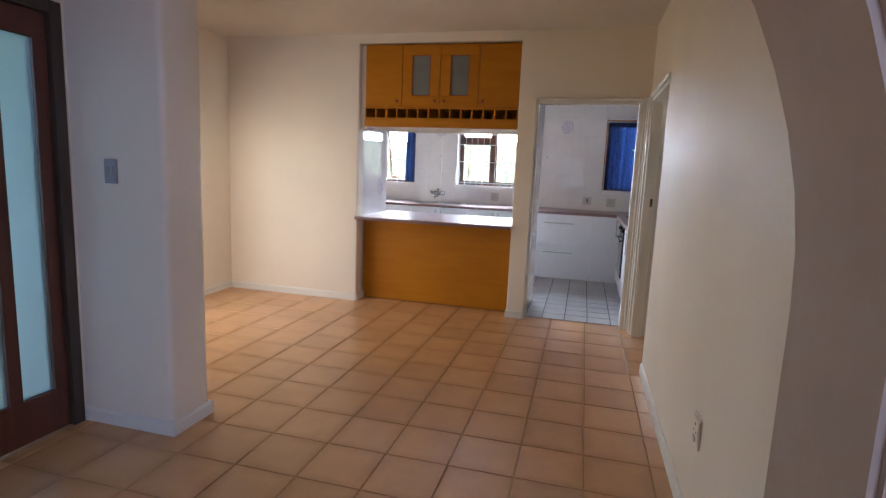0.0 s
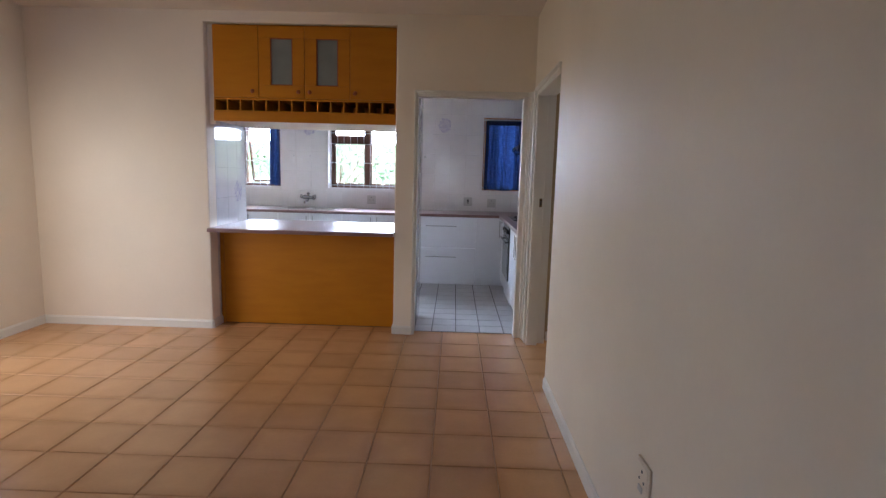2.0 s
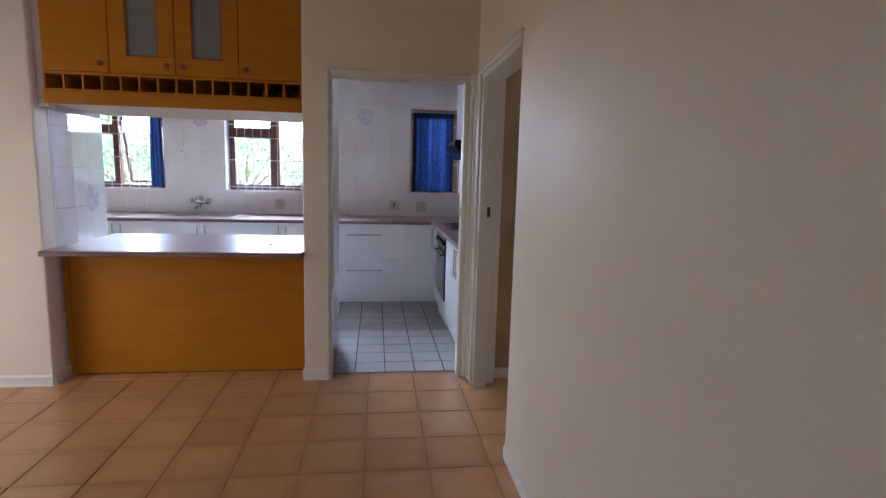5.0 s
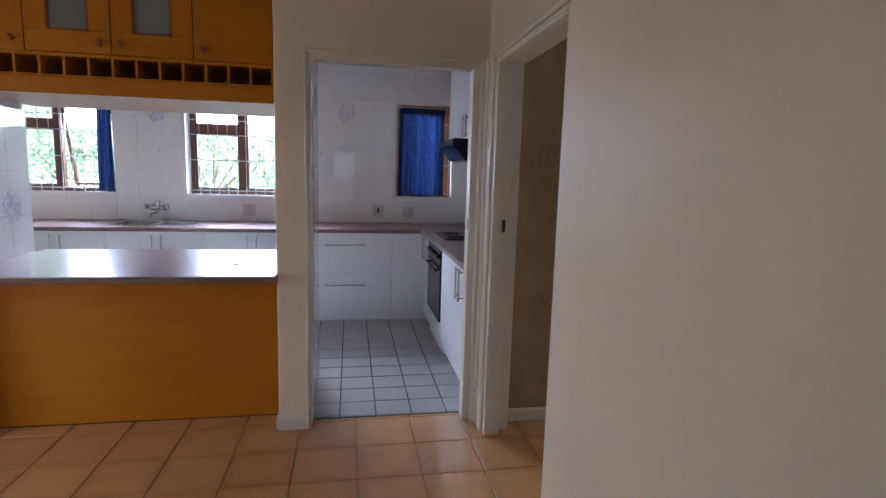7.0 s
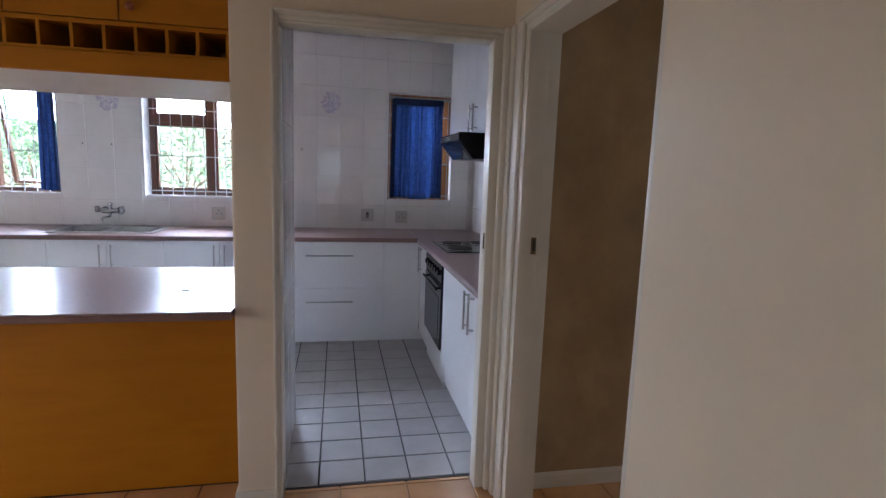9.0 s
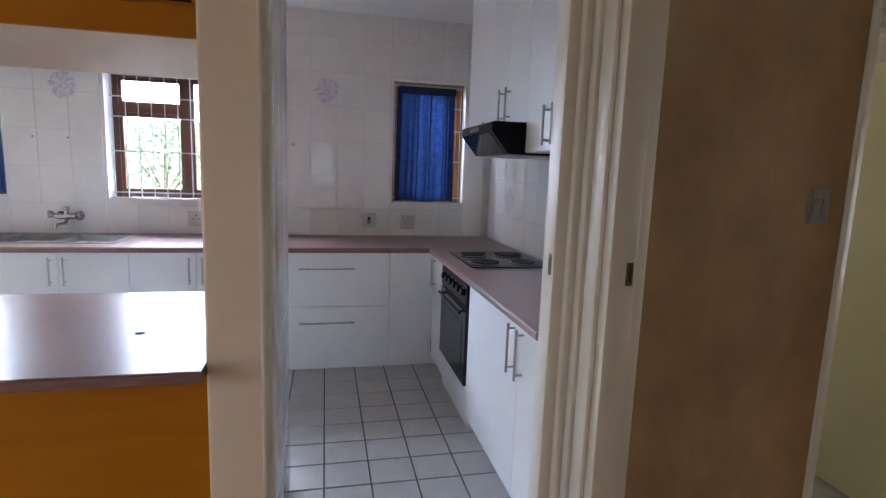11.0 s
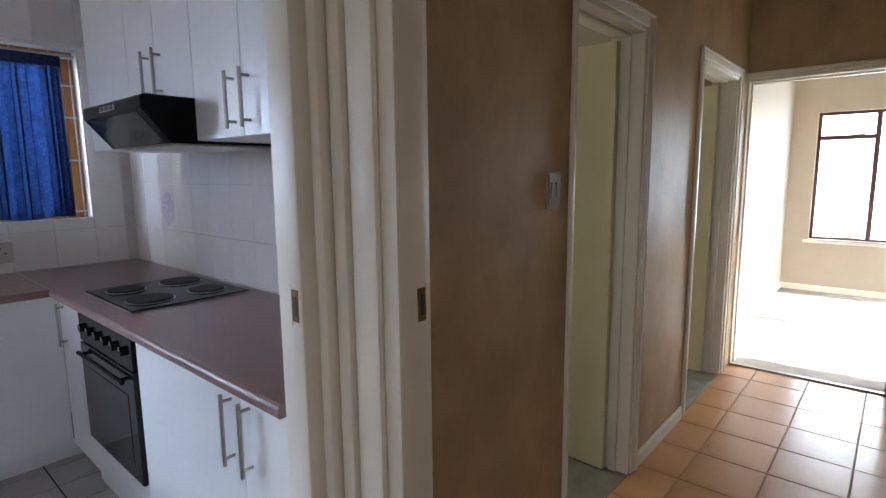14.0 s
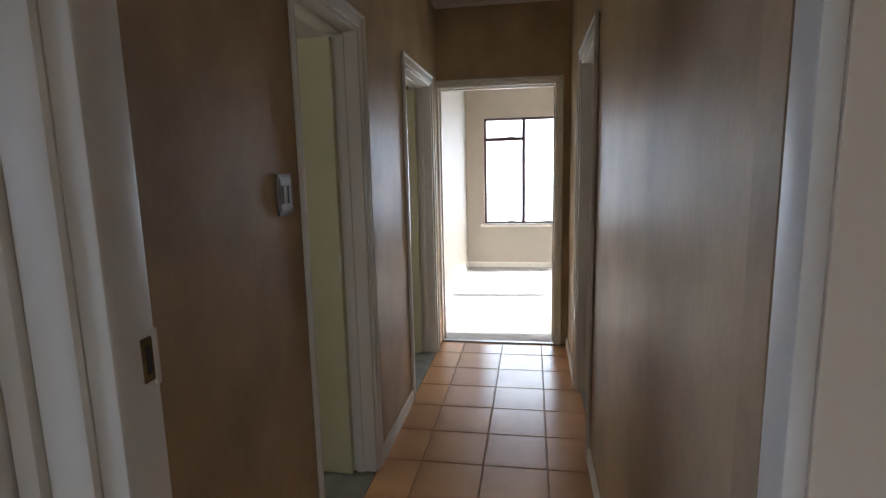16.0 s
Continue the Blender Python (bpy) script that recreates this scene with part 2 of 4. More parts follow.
# ---- building helpers ----
def box(bm, x0, x1, y0, y1, z0, z1, bevel=0.0):
    b = bmesh.new() if bevel else bm
    m = Matrix.LocRotScale(((x0 + x1) / 2, (y0 + y1) / 2, (z0 + z1) / 2), None, (abs(x1 - x0), abs(y1 - y0), abs(z1 - z0)))
    bmesh.ops.create_cube(b, size=1.0, matrix=m)
    if bevel:
        bmesh.ops.bevel(b, geom=b.edges[:], offset=bevel, segments=2, affect='EDGES', profile=0.5)
        join(bm, b)
    return bm


def join(bm, other):
    me = bpy.data.meshes.new("tmp")
    other.to_mesh(me)
    other.free()
    bm.from_mesh(me)
    bpy.data.meshes.remove(me)


def rod(bm, a, b, r, seg=10, r2=None):
    a, b = Vector(a), Vector(b)
    d = b - a
    m = Matrix.Translation((a + b) / 2) @ d.to_track_quat('Z', 'Y').to_matrix().to_4x4()
    bmesh.ops.create_cone(bm, cap_ends=True, segments=seg, radius1=r, radius2=r if r2 is None else r2, depth=d.length, matrix=m)
    return bm


def ball(bm, c, r, squash=(1, 1, 1), seg=12):
    bmesh.ops.create_uvsphere(bm, u_segments=seg, v_segments=8, radius=r,
                              matrix=Matrix.Translation(c) @ Matrix.Diagonal((*squash, 1)))
    return bm


def prism(bm, profile, axis, a, b, bevel=0.0):
    """A profile of (u, v) pairs drawn out along x, y or z from a to b."""
    place = {'x': lambda u, v, w: (w, u, v), 'y': lambda u, v, w: (u, w, v), 'z': lambda u, v, w: (u, v, w)}[axis]
    t = bmesh.new()
    lo = [t.verts.new(place(u, v, a)) for u, v in profile]
    hi = [t.verts.new(place(u, v, b)) for u, v in profile]
    t.faces.new(lo), t.faces.new(hi)
    for i in range(len(lo)):
        j = (i + 1) % len(lo)
        t.faces.new((lo[i], lo[j], hi[j], hi[i]))
    bmesh.ops.recalc_face_normals(t, faces=t.faces[:])
    if bevel:
        bmesh.ops.bevel(t, geom=t.edges[:], offset=bevel, segments=2, affect='EDGES', profile=0.5)
    join(bm, t)
    return bm


def part(name, bm, mat, parent=None, label="", smooth=False):
    me = bpy.data.meshes.new(name)
    bm.normal_update()
    bm.to_mesh(me)
    bm.free()
    me.materials.append(mat)
    if smooth:
        me.shade_smooth()
        me.set_sharp_from_angle(angle=radians(40))
    ob = new(name, me)
    if parent is not None:
        ob.parent = parent
    if label:
        ob["label"] = label
    return ob


def slab(name, mat, dims, parent=None, bevel=0.0, label="", smooth=False):
    return part(name, box(bmesh.new(), *dims, bevel=bevel), mat, parent, label, smooth)


def thing(name, label, category, group="", kind=""):
    return tagged(new(name), label, category, group, kind)


def setting(ob, label, category):
    return tagged(ob, label, category, kind="structure")


def minus(rects, hole):
    """Rectangles (u0, u1, v0, v1) with one rectangle cut out of them."""
    out = []
    a0, a1, b0, b1 = hole
    for u0, u1, v0, v1 in rects:
        if u1 <= a0 or u0 >= a1 or v1 <= b0 or v0 >= b1:
            out.append((u0, u1, v0, v1))
            continue
        if u0 < a0:
            out.append((u0, a0, v0, v1))
        if u1 > a1:
            out.append((a1, u1, v0, v1))
        m0, m1 = max(u0, a0), min(u1, a1)
        if v0 < b0:
            out.append((m0, m1, v0, b0))
        if v1 > b1:
            out.append((m0, m1, b1, v1))
    return out


def wall(name, axis, face0, face1, span, mat, label, holes=(), height=(0.0, 2.70)):
    """A wall that runs along x (faces at two ys) or along y, with openings (u0, u1, z0, z1) through it, as one closed mesh."""
    us = sorted({span[0], span[1], *[min(max(h[k], span[0]), span[1]) for h in holes for k in (0, 1)]})
    vs = sorted({height[0], height[1], *[min(max(h[k], height[0]), height[1]) for h in holes for k in (2, 3)]})
    solid = {(i, j) for i in range(len(us) - 1) for j in range(len(vs) - 1)
             if not any(h[0] - 1e-6 <= us[i] and us[i + 1] <= h[1] + 1e-6 and h[2] - 1e-6 <= vs[j] and vs[j + 1] <= h[3] + 1e-6 for h in holes)}
    bm = bmesh.new()
    made = {}

    def vert(i, j, f):
        if (i, j, f) not in made:
            d = (face0, face1)[f]
            made[i, j, f] = bm.verts.new((us[i], d, vs[j]) if axis == 'x' else (d, us[i], vs[j]))
        return made[i, j, f]
    for i, j in solid:
        for f in (0, 1):
            bm.faces.new([vert(p, q, f) for p, q in ((i, j), (i + 1, j), (i + 1, j + 1), (i, j + 1))])
        for di, dj, p, q in ((-1, 0, (i, j), (i, j + 1)), (1, 0, (i + 1, j), (i + 1, j + 1)), (0, -1, (i, j), (i + 1, j)), (0, 1, (i, j + 1), (i + 1, j + 1))):
            if (i + di, j + dj) not in solid:
                bm.faces.new([vert(*p, 0), vert(*q, 0), vert(*q, 1), vert(*p, 1)])
    bmesh.ops.recalc_face_normals(bm, faces=bm.faces[:])
    return setting(part(name, bm, mat), label, "wall")


PIECES = {}


def piece_mesh(w, h, thick, edge, mat):
    key = (round(w, 3), round(h, 3), thick, mat.name)
    if key not in PIECES:
        bm = bmesh.new()
        x, y, e = w / 2, h / 2, min(edge, w / 4, h / 4)
        low = [bm.verts.new(p) for p in ((-x, -y, -thick), (x, -y, -thick), (x, y, -thick), (-x, y, -thick))]
        mid = [bm.verts.new(p) for p in ((-x, -y, -e), (x, -y, -e), (x, y, -e), (-x, y, -e))]
        top = [bm.verts.new(p) for p in ((-x + e, -y + e, 0), (x - e, -y + e, 0), (x - e, y - e, 0), (-x + e, y - e, 0))]
        for i in range(4):
            j = (i + 1) % 4
            bm.faces.new((low[i], low[j], mid[j], mid[i]))
            bm.faces.new((mid[i], mid[j], top[j], top[i]))
        bm.faces.new(top)
        me = bpy.data.meshes.new("tile")
        bm.to_mesh(me)
        bm.free()
        me.materials.append(mat)
        PIECES[key] = me
    return PIECES[key]


def tiles(parent, basis, span, pitch, start, joint, thick, mat, holes=(), edge=0.002, tilt=0.0):
    """Tiles as pieces on the plane of basis (local x and y in the plane, z out of it), cut at the edges and openings."""
    u0, u1, v0, v1 = span
    i0, i1 = math.floor((u0 - start[0]) / pitch[0]), math.ceil((u1 - start[0]) / pitch[0])
    j0, j1 = math.floor((v0 - start[1]) / pitch[1]), math.ceil((v1 - start[1]) / pitch[1])
    for i in range(i0, i1):
        for j in range(j0, j1):
            a, b = start[0] + i * pitch[0] + joint / 2, start[1] + j * pitch[1] + joint / 2
            r = (max(a, u0), min(a + pitch[0] - joint, u1), max(b, v0), min(b + pitch[1] - joint, v1))
            if r[1] - r[0] < 0.012 or r[3] - r[2] < 0.012:
                continue
            rects = [r]
            for h in holes:
                rects = minus(rects, h)
            for q in rects:
                w, h = q[1] - q[0], q[3] - q[2]
                if w < 0.012 or h < 0.012:
                    continue
                ob = new("tile", piece_mesh(w, h, thick, edge, mat))
                ob.parent = parent
                ob.matrix_local = basis @ Matrix.Translation(((q[0] + q[1]) / 2, (q[2] + q[3]) / 2, 0)) @ Euler(
                    (random.uniform(-tilt, tilt), random.uniform(-tilt, tilt), 0)).to_matrix().to_4x4()


def plane_basis(origin, u, v):
    u, v = Vector(u), Vector(v)
    w = u.cross(v)
    return Matrix(((u.x, v.x, w.x, origin[0]), (u.y, v.y, w.y, origin[1]), (u.z, v.z, w.z, origin[2]), (0, 0, 0, 1)))


# ---- large structure ----
TOP = 2.70
ground = setting(slab("ground", LAWN, (-400, 400, -400, 400, -0.6, -0.16)), "sunlit lawn round the house", "ground")
W1, W2, W3 = (-2.72, -1.60, 1.19, 2.16), (-0.925, 0.22, 1.19, 2.16), (1.225, 1.84, 1.205, 2.215)
BW = (4.76, 5.86, 0.625, 2.11)

wall_north = wall("wall_north", 'x', 5.98, 6.12, (-2.94, 1.49), WALL, "cream painted wall with serving hatch and kitchen doorway",
                  [(-1.27, 0.335, 0, 2.61), (0.505, 1.49, 0, 2.085)])
wall_corner = wall("wall_corner", 'x', 5.858, 6.09, (1.49, 1.64), WALL, "cream painted corner pier between two doorways")
wall_kitchen_south = wall("wall_kitchen_south", 'x', 6.09, 6.12, (1.49, 2.17), WALL, "kitchen side of the passage wall")
wall_east = wall("wall_east", 'y', 1.49, 1.64, (2.0, 5.858), WALL, "long cream painted wall, slightly scuffed",
                 [(4.872, 5.858, 0, 2.085)])
wall_hall_return = wall("wall_hall_return", 'x', 4.872, 4.90, (1.56, 1.64), TAUPE, "taupe painted return beside the passage opening", height=(0.0, 2.057))
wall_west = wall("wall_west", 'y', -2.94, -2.79, (3.03, 5.98), WALL, "cream painted wall beside the patio door", [(3.72, 5.40, 0, 2.05)])
wall_entrance = wall("wall_entrance", 'x', 3.03, 3.30, (-2.79, -0.945), WALL, "thick white painted wall end beside the front door")
wall_porch = wall("wall_porch", 'y', -1.65, -1.50, (-3.0, 3.03), WALL, "white painted wall that holds the front door", [(2.15, 3.012, 0, 2.11)])
wall_lounge_south = wall("wall_lounge_south", 'x', -3.15, -3.0, (-1.65, 2.35), WALL, "white painted lounge wall with a window",
                         [(0.12, 0.92, 0.98, 2.02)])
wall_lounge_east = wall("wall_lounge_east", 'y', 2.2, 2.35, (-3.0, 1.7), WALL, "white painted lounge wall with an unseen, added window", [(-2.05, -0.35, 0.62, 2.15)])
wall_hall_north = wall("wall_hall_north", 'x', 5.94, 6.09, (1.64, 5.12), TAUPE, "taupe satin painted passage wall, brushed and patchy",
                       [(2.51, 3.185, 0, 2.085), (4.01, 4.86, 0, 2.085)])
wall_hall_south = wall("wall_hall_south", 'x', 4.75, 4.90, (1.64, 5.12), TAUPE, "taupe satin painted passage wall with scuffs",
                       [(3.44, 4.25, 0, 2.085)])
wall_hall_end = wall("wall_hall_end", 'y', 5.12, 5.27, (2.65, 6.26), TAUPE, "taupe painted wall over the bedroom doorway",
                     [(4.985, 5.955, 0, 2.105)])
wall_bedroom_north = wall("wall_bedroom_north", 'x', 6.11, 6.26, (5.27, 8.57), BEIGE, "pale beige bedroom wall")
wall_bedroom_east = wall("wall_bedroom_east", 'y', 8.42, 8.57, (2.65, 6.11), BEIGE, "pale beige bedroom wall with a window", [BW])
wall_bedroom_south = wall("wall_bedroom_south", 'x', 2.65, 2.80, (5.27, 8.42), BEIGE, "pale beige bedroom wall with glazed doors",
                          [(5.45, 8.34, 0.05, 2.12)])
wall_kitchen_north = wall("wall_kitchen_north", 'x', 8.877, 9.10, (-3.1, 2.17), WGROUT, "kitchen wall covered in white glazed tiles", [W1, W2, W3])
wall_kitchen_east = wall("wall_kitchen_east", 'y', 2.087, 2.17, (6.10, 8.877), WGROUT, "kitchen wall with white glazed tiles behind the hob")
wall_kitchen_west = wall("wall_kitchen_west", 'y', -3.1, -2.95, (5.98, 8.877), WALL, "white kitchen wall")
wall_hatch_west = wall("wall_hatch_west", 'y', -1.42, -1.277, (6.12, 6.80), WGROUT, "tiled side wall of the serving hatch")
wall_hatch_east = wall("wall_hatch_east", 'y', 0.335, 0.508, (6.12, 6.80), WGROUT, "tiled pier between hatch and doorway")
wall_rooms_a = wall("wall_rooms_a", 'y', 3.85, 3.95, (6.10, 8.2), BEIGE, "plain wall between two side rooms")
wall_rooms_b = wall("wall_rooms_b", 'x', 8.2, 8.35, (2.17, 5.27), BEIGE, "plain outer wall of the side rooms")
wall_rooms_d = wall("wall_rooms_d", 'y', 5.12, 5.27, (6.26, 8.2), BEIGE, "plain side room wall")
wall_rooms_c = wall("wall_rooms_c", 'x', 2.65, 2.80, (1.64, 5.12), BEIGE, "plain outer wall of the study")

bm = box(bmesh.new(), -3.1, 5.27, -3.15, 6.05, TOP, TOP + 0.12)
box(bm, 2.10, 5.27, 6.05, 9.1, TOP, TOP + 0.12)
box(bm, 5.27, 8.57, 2.65, 6.26, TOP, TOP + 0.12)
ceiling = setting(part("ceiling", bm, CEIL), "plain painted ceiling", "ceiling")
# Out-of-view slab, added only to block sun from the lounge.
setting(slab("veranda_roof", PLASTER, (-2.0, 2.6, -6.5, -3.15, 2.45, 2.6)), "unseen slab added to keep sun off the lounge window", "roof")

setting(slab("ceiling_kitchen", KCEIL, (-3.1, 2.0995, 6.0505, 9.1, TOP, TOP + 0.12)), "plain white kitchen ceiling", "ceiling")

def soften(ob, test, size):
    """Rounds the upright corners of a plastered wall where test(x, y) holds."""
    bm = bmesh.new()
    bm.from_mesh(ob.data)
    picked = [e for e in bm.edges if abs(e.verts[0].co.z - e.verts[1].co.z) > 0.05 and len(e.link_faces) == 2
              and abs(e.calc_face_angle(0)) > 0.5 and test(e.verts[0].co.x, e.verts[0].co.y)]
    bmesh.ops.bevel(bm, geom=picked, offset=size, segments=4, affect='EDGES', profile=0.5)
    bm.to_mesh(ob.data)
    bm.free()
    ob.data.shade_smooth()
    ob.data.set_sharp_from_angle(angle=radians(35))


soften(wall_entrance, lambda x, y: x > -1.0, 0.03)
soften(wall_north, lambda x, y: y < 6.0 and -1.3 < x < 0.4, 0.012)

# Unseen wall, added so tiles don't mirror bright sky through the lounge window.
setting(slab("garden_wall", PLASTER, (-9, 11, -9.2, -9.0, -0.16, 3.2)), "unseen plain plastered wall added to hide bright sky from the lounge window", "wall")

# round arch between lounge and dining room
bm = bmesh.new()
AX, AZ, AR = 0.125, 1.17, 1.24
ring = [(AX + AR * math.cos(radians(a)), AZ + AR * math.sin(radians(a))) for a in range(0, 181, 5)]
outline = [(-1.5, 0), (-1.5, TOP), (2.2, TOP), (2.2, 0), (AX + AR, 0)] + ring + [(AX - AR, 0)]
prism(bm, outline, 'y', 1.655, 2.0)
bmesh.ops.triangulate(bm, faces=[f for f in bm.faces if len(f.verts) > 4])
bmesh.ops.bevel(bm, geom=[e for e in bm.edges if len(e.link_faces) == 2 and e.calc_face_angle(0) > 0.8], offset=0.012, segments=2,
                affect='EDGES')
wall_arch = setting(part("wall_arch", bm, ARCHSHADED, smooth=True), "hand-plastered round arch in a thick wall", "wall")

# floors
floor_dining = setting(slab("floor_dining", GROUT, (-2.79, 1.49, 1.70, 6.09, -0.15, -0.006)), "warm terracotta floor tiles with dark joints", "floor")
floor_hall = setting(slab("floor_hall", GROUT, (1.49, 5.12, 4.87, 5.94, -0.15, -0.006)), "terracotta passage floor tiles with a satin shine", "floor")
floor_lounge = setting(slab("floor_lounge", TERRA, (-1.5, 2.2, -3.0, 1.70, -0.15, -0.002)), "terracotta lounge floor", "floor")
floor_kitchen = setting(slab("floor_kitchen", KGROUT, (-2.95, 2.08, 6.09, 8.877, -0.15, -0.004)), "pale square kitchen floor tiles with dark grout", "floor")
floor_bedroom = setting(slab("floor_bedroom", CARPET, (5.12, 8.42, 2.80, 6.11, -0.15, 0.006)), "pale bedroom carpet in bright sun", "floor")
floor_side = setting(slab("floor_side", GREYFLOOR, (2.17, 5.12, 5.941, 8.2, -0.15, 0.003)), "grey vinyl floor of the side rooms", "floor")
floor_study = setting(slab("floor_study", CARPET, (1.64, 5.12, 2.80, 4.869, -0.15, 0.003)), "pale study carpet", "floor")
for n_, d_ in (("threshold_strip", (5.115, 5.145, 4.99, 5.95, 0.0, 0.012)),):
    setting(slab(n_, STEEL, d_, bevel=0.003), "thin metal carpet strip in the doorway", "threshold")
setting(slab("threshold_strip", KGROUT, (0.53, 1.40, 6.0825, 6.0895, -0.01, 0.0005)), "dark joint where two floors meet", "threshold")


# skirting boards
def skirting(runs, mat=TRIM, high=0.075, deep=0.014):
    for axis, a, b, face, side in runs:
        prof = [(0, 0), (deep, 0), (deep, high - 0.014), (deep * 0.35, high), (0, high)]
        prof = [(face + side * u, v) for u, v in prof]
        bm = bmesh.new()
        prism(bm, prof, 'x' if axis == 'x' else 'y', a, b)
        setting(part("baseboard", bm, mat), "white painted skirting board", "baseboard")


skirting([('x', -2.79, -1.27, 5.98, -1), ('x', 0.335, 0.505, 5.98, -1), ('y', 2.0, 4.868, 1.49, -1), ('y', 5.47, 5.98, -2.79, 1),
          ('x', -1.5, -0.931, 3.03, -1), ('y', 3.03, 3.30, -0.945, 1), ('x', -2.79, -0.931, 3.30, 1), ('y', 5.98, 6.17, 0.335, -1), ('y', 5.98, 6.17, -1.27, 1),
          ('x', 1.67, 2.484, 5.94, -1), ('x', 3.236, 3.959, 5.94, -1), ('x', 1.67, 3.395, 4.90, 1), ('x', 4.30, 5.10, 4.90, 1),
          ('y', 2.80, 6.11, 8.42, -1), ('x', 5.27, 8.42, 6.11, -1)])
# thin cornice in the passage
for a_ in ((5.09, 5.12, 4.90, 5.94), (1.64, 5.09, 5.91, 5.94), (1.64, 5.09, 4.90, 4.93)):
    setting(slab("trim", TRIM, (*a_, 2.67, 2.70), bevel=0.008), "narrow white cornice strip", "trim")


# ---- doorways ----
def door_frame(name, axis, u0, u1, f0, f1, top, casing0=0.05, casing1=0.05, label="cream painted timber door frame", lining=(0.028, 0.028),
               skip0=False, skip1=False, stops=None, deep=(0.012, 0.012), jamb0=None, edge0=None):
    """Lining and stops inside an opening, with moulded casing round it on both faces. u runs along the wall, f across it."""
    root = thing(name, label, "door frame", kind="structure")

    def bx(nm, a0, a1, b0, b1, z0, z1, bevel=0.006):
        d = (a0, a1, b0, b1, z0, z1) if axis == 'x' else (b0, b1, a0, a1, z0, z1)
        return slab(nm, TRIM, d, root, bevel, smooth=True)
    e = 0.004
    l0, l1 = lining
    s0, s1 = stops or ((f0 + f1) / 2 - 0.02, (f0 + f1) / 2 + 0.02)
    low = top - 0.028
    bx("jamb", u0, u0 + l0, *(jamb0 or (f0 - e, f1 + e)), 0, top)
    bx("jamb", u1 - l1, u1, f0 - e, f1 + e, 0, top)
    bx("head", u0 + l0, u1 - l1, f0 - e, f1 + e, low, top)
    if deep[0]:
        bx("stop", u0 + l0 - 0.001, u0 + l0 + deep[0], s0, s1, 0, low)
    bx("stop", u1 - l1 - deep[1], u1 - l1 + 0.001, s0, s1, 0, low)
    bx("stop", u0 + l0 + deep[0], u1 - l1 - deep[1], s0, s1, low - 0.012, low + 0.001)
    for f, s, c in ((f0, -1, casing0), (f1, 1, casing1)):
        if c <= 0:
            continue
        a, b = sorted((f + s * 0.001, f + s * 0.015))
        a2, b2 = sorted((f + s * 0.001, f + s * 0.022))
        c0 = edge0 or c
        if not skip0:
            bx("casing", u0 - c0, u0 + 0.008, a, b, 0, top + c)
            bx("casing_bead", u0 - c0 - 0.001, u0 - c0 + 0.014, a2, b2, 0, top + c + 0.001)
        if not skip1:
            bx("casing", u1 - 0.008, u1 + c, a, b, 0, top + c)
            bx("casing_bead", u1 + c - 0.014, u1 + c + 0.001, a2, b2, 0, top + c + 0.001)
        bx("casing", u0 + 0.008, u1 - 0.008, a, b, top - 0.008, top + c)
        bx("casing_bead", u0 - c0 + 0.013, u1 + c - 0.013, a2, b2, top + c - 0.014, top + c + 0.001)
    return root


def strike_plate(place, axis, side):
    root = thing("strike_plate", "worn brass strike plate let into a painted jamb", "strike plate", "strike plates")
    x, y, z = place
    if axis == 'x':
        slab("plate", BRASS, (x, x + side * 0.003, y - 0.011, y + 0.011, z - 0.035, z + 0.035), root, 0.001)
        slab("slot", DARKPL, (x + side * 0.002, x + side * 0.004, y - 0.006, y + 0.005, z - 0.022, z + 0.022), root)
        slab("lip", TRIM, (x - side * 0.001, x + side * 0.003, y + 0.012, y + 0.019, z - 0.045, z + 0.045), root, 0.001)
    else:
        slab("plate", BRASS, (x - 0.011, x + 0.011, y, y + side * 0.003, z - 0.035, z + 0.035), root, 0.001)
        slab("slot", DARKPL, (x - 0.005, x + 0.006, y + side * 0.002, y + side * 0.004, z - 0.022, z + 0.022), root)
        slab("lip", TRIM, (x + 0.012, x + 0.023, y - side * 0.001, y + side * 0.004, z - 0.045, z + 0.045), root, 0.0015)
    return root


door_1 = door_frame("door_1", 'x', 0.505, 1.49, 5.98, 6.12, 2.085, 0.012, 0.0, "cream painted kitchen door frame without a door",
                    lining=(0.016, 0.030), stops=(5.974, 6.062), deep=(0.0, 0.061), skip1=True)
door_2 = door_frame("door_2", 'y', 4.872, 5.858, 1.49, 1.64, 2.085, 0.03, 0.03, "cream painted passage door frame without a door",
                    skip0=True, skip1=True, stops=(1.484, 1.572), deep=(0.0, 0.059), jamb0=(1.4925, 1.5595))
# moulded posts that fill the corner between the two openings
for n_, d_, b_ in (("casing", (1.436, 1.4895, 5.940, 5.9785), 0.016), ("corner_bead", (1.456, 1.4892, 5.893, 5.9385), 0.015), ("casing", (1.466, 1.4895, 5.812, 5.891), 0.012)):
    slab(n_, TRIM, (*d_, 0, 2.10), door_2, b_, smooth=True)
door_3 = door_frame("door_3", 'x', 2.51, 3.185, 5.94, 6.09, 2.085, edge0=0.022)
door_4 = door_frame("door_4", 'x', 4.01, 4.86, 5.94, 6.09, 2.085)
door_5 = door_frame("door_5", 'x', 3.44, 4.25, 4.75, 4.90, 2.085)
door_6 = door_frame("door_6", 'y', 4.985, 5.955, 5.12, 5.27, 2.105, 0.03, 0.05)
strike_plate((1.400, 5.997, 1.19), 'x', -1)
strike_plate((1.548, 5.771, 1.20), 'y', -1)
strike_plate((4.222, 4.81, 1.12), 'x', -1)


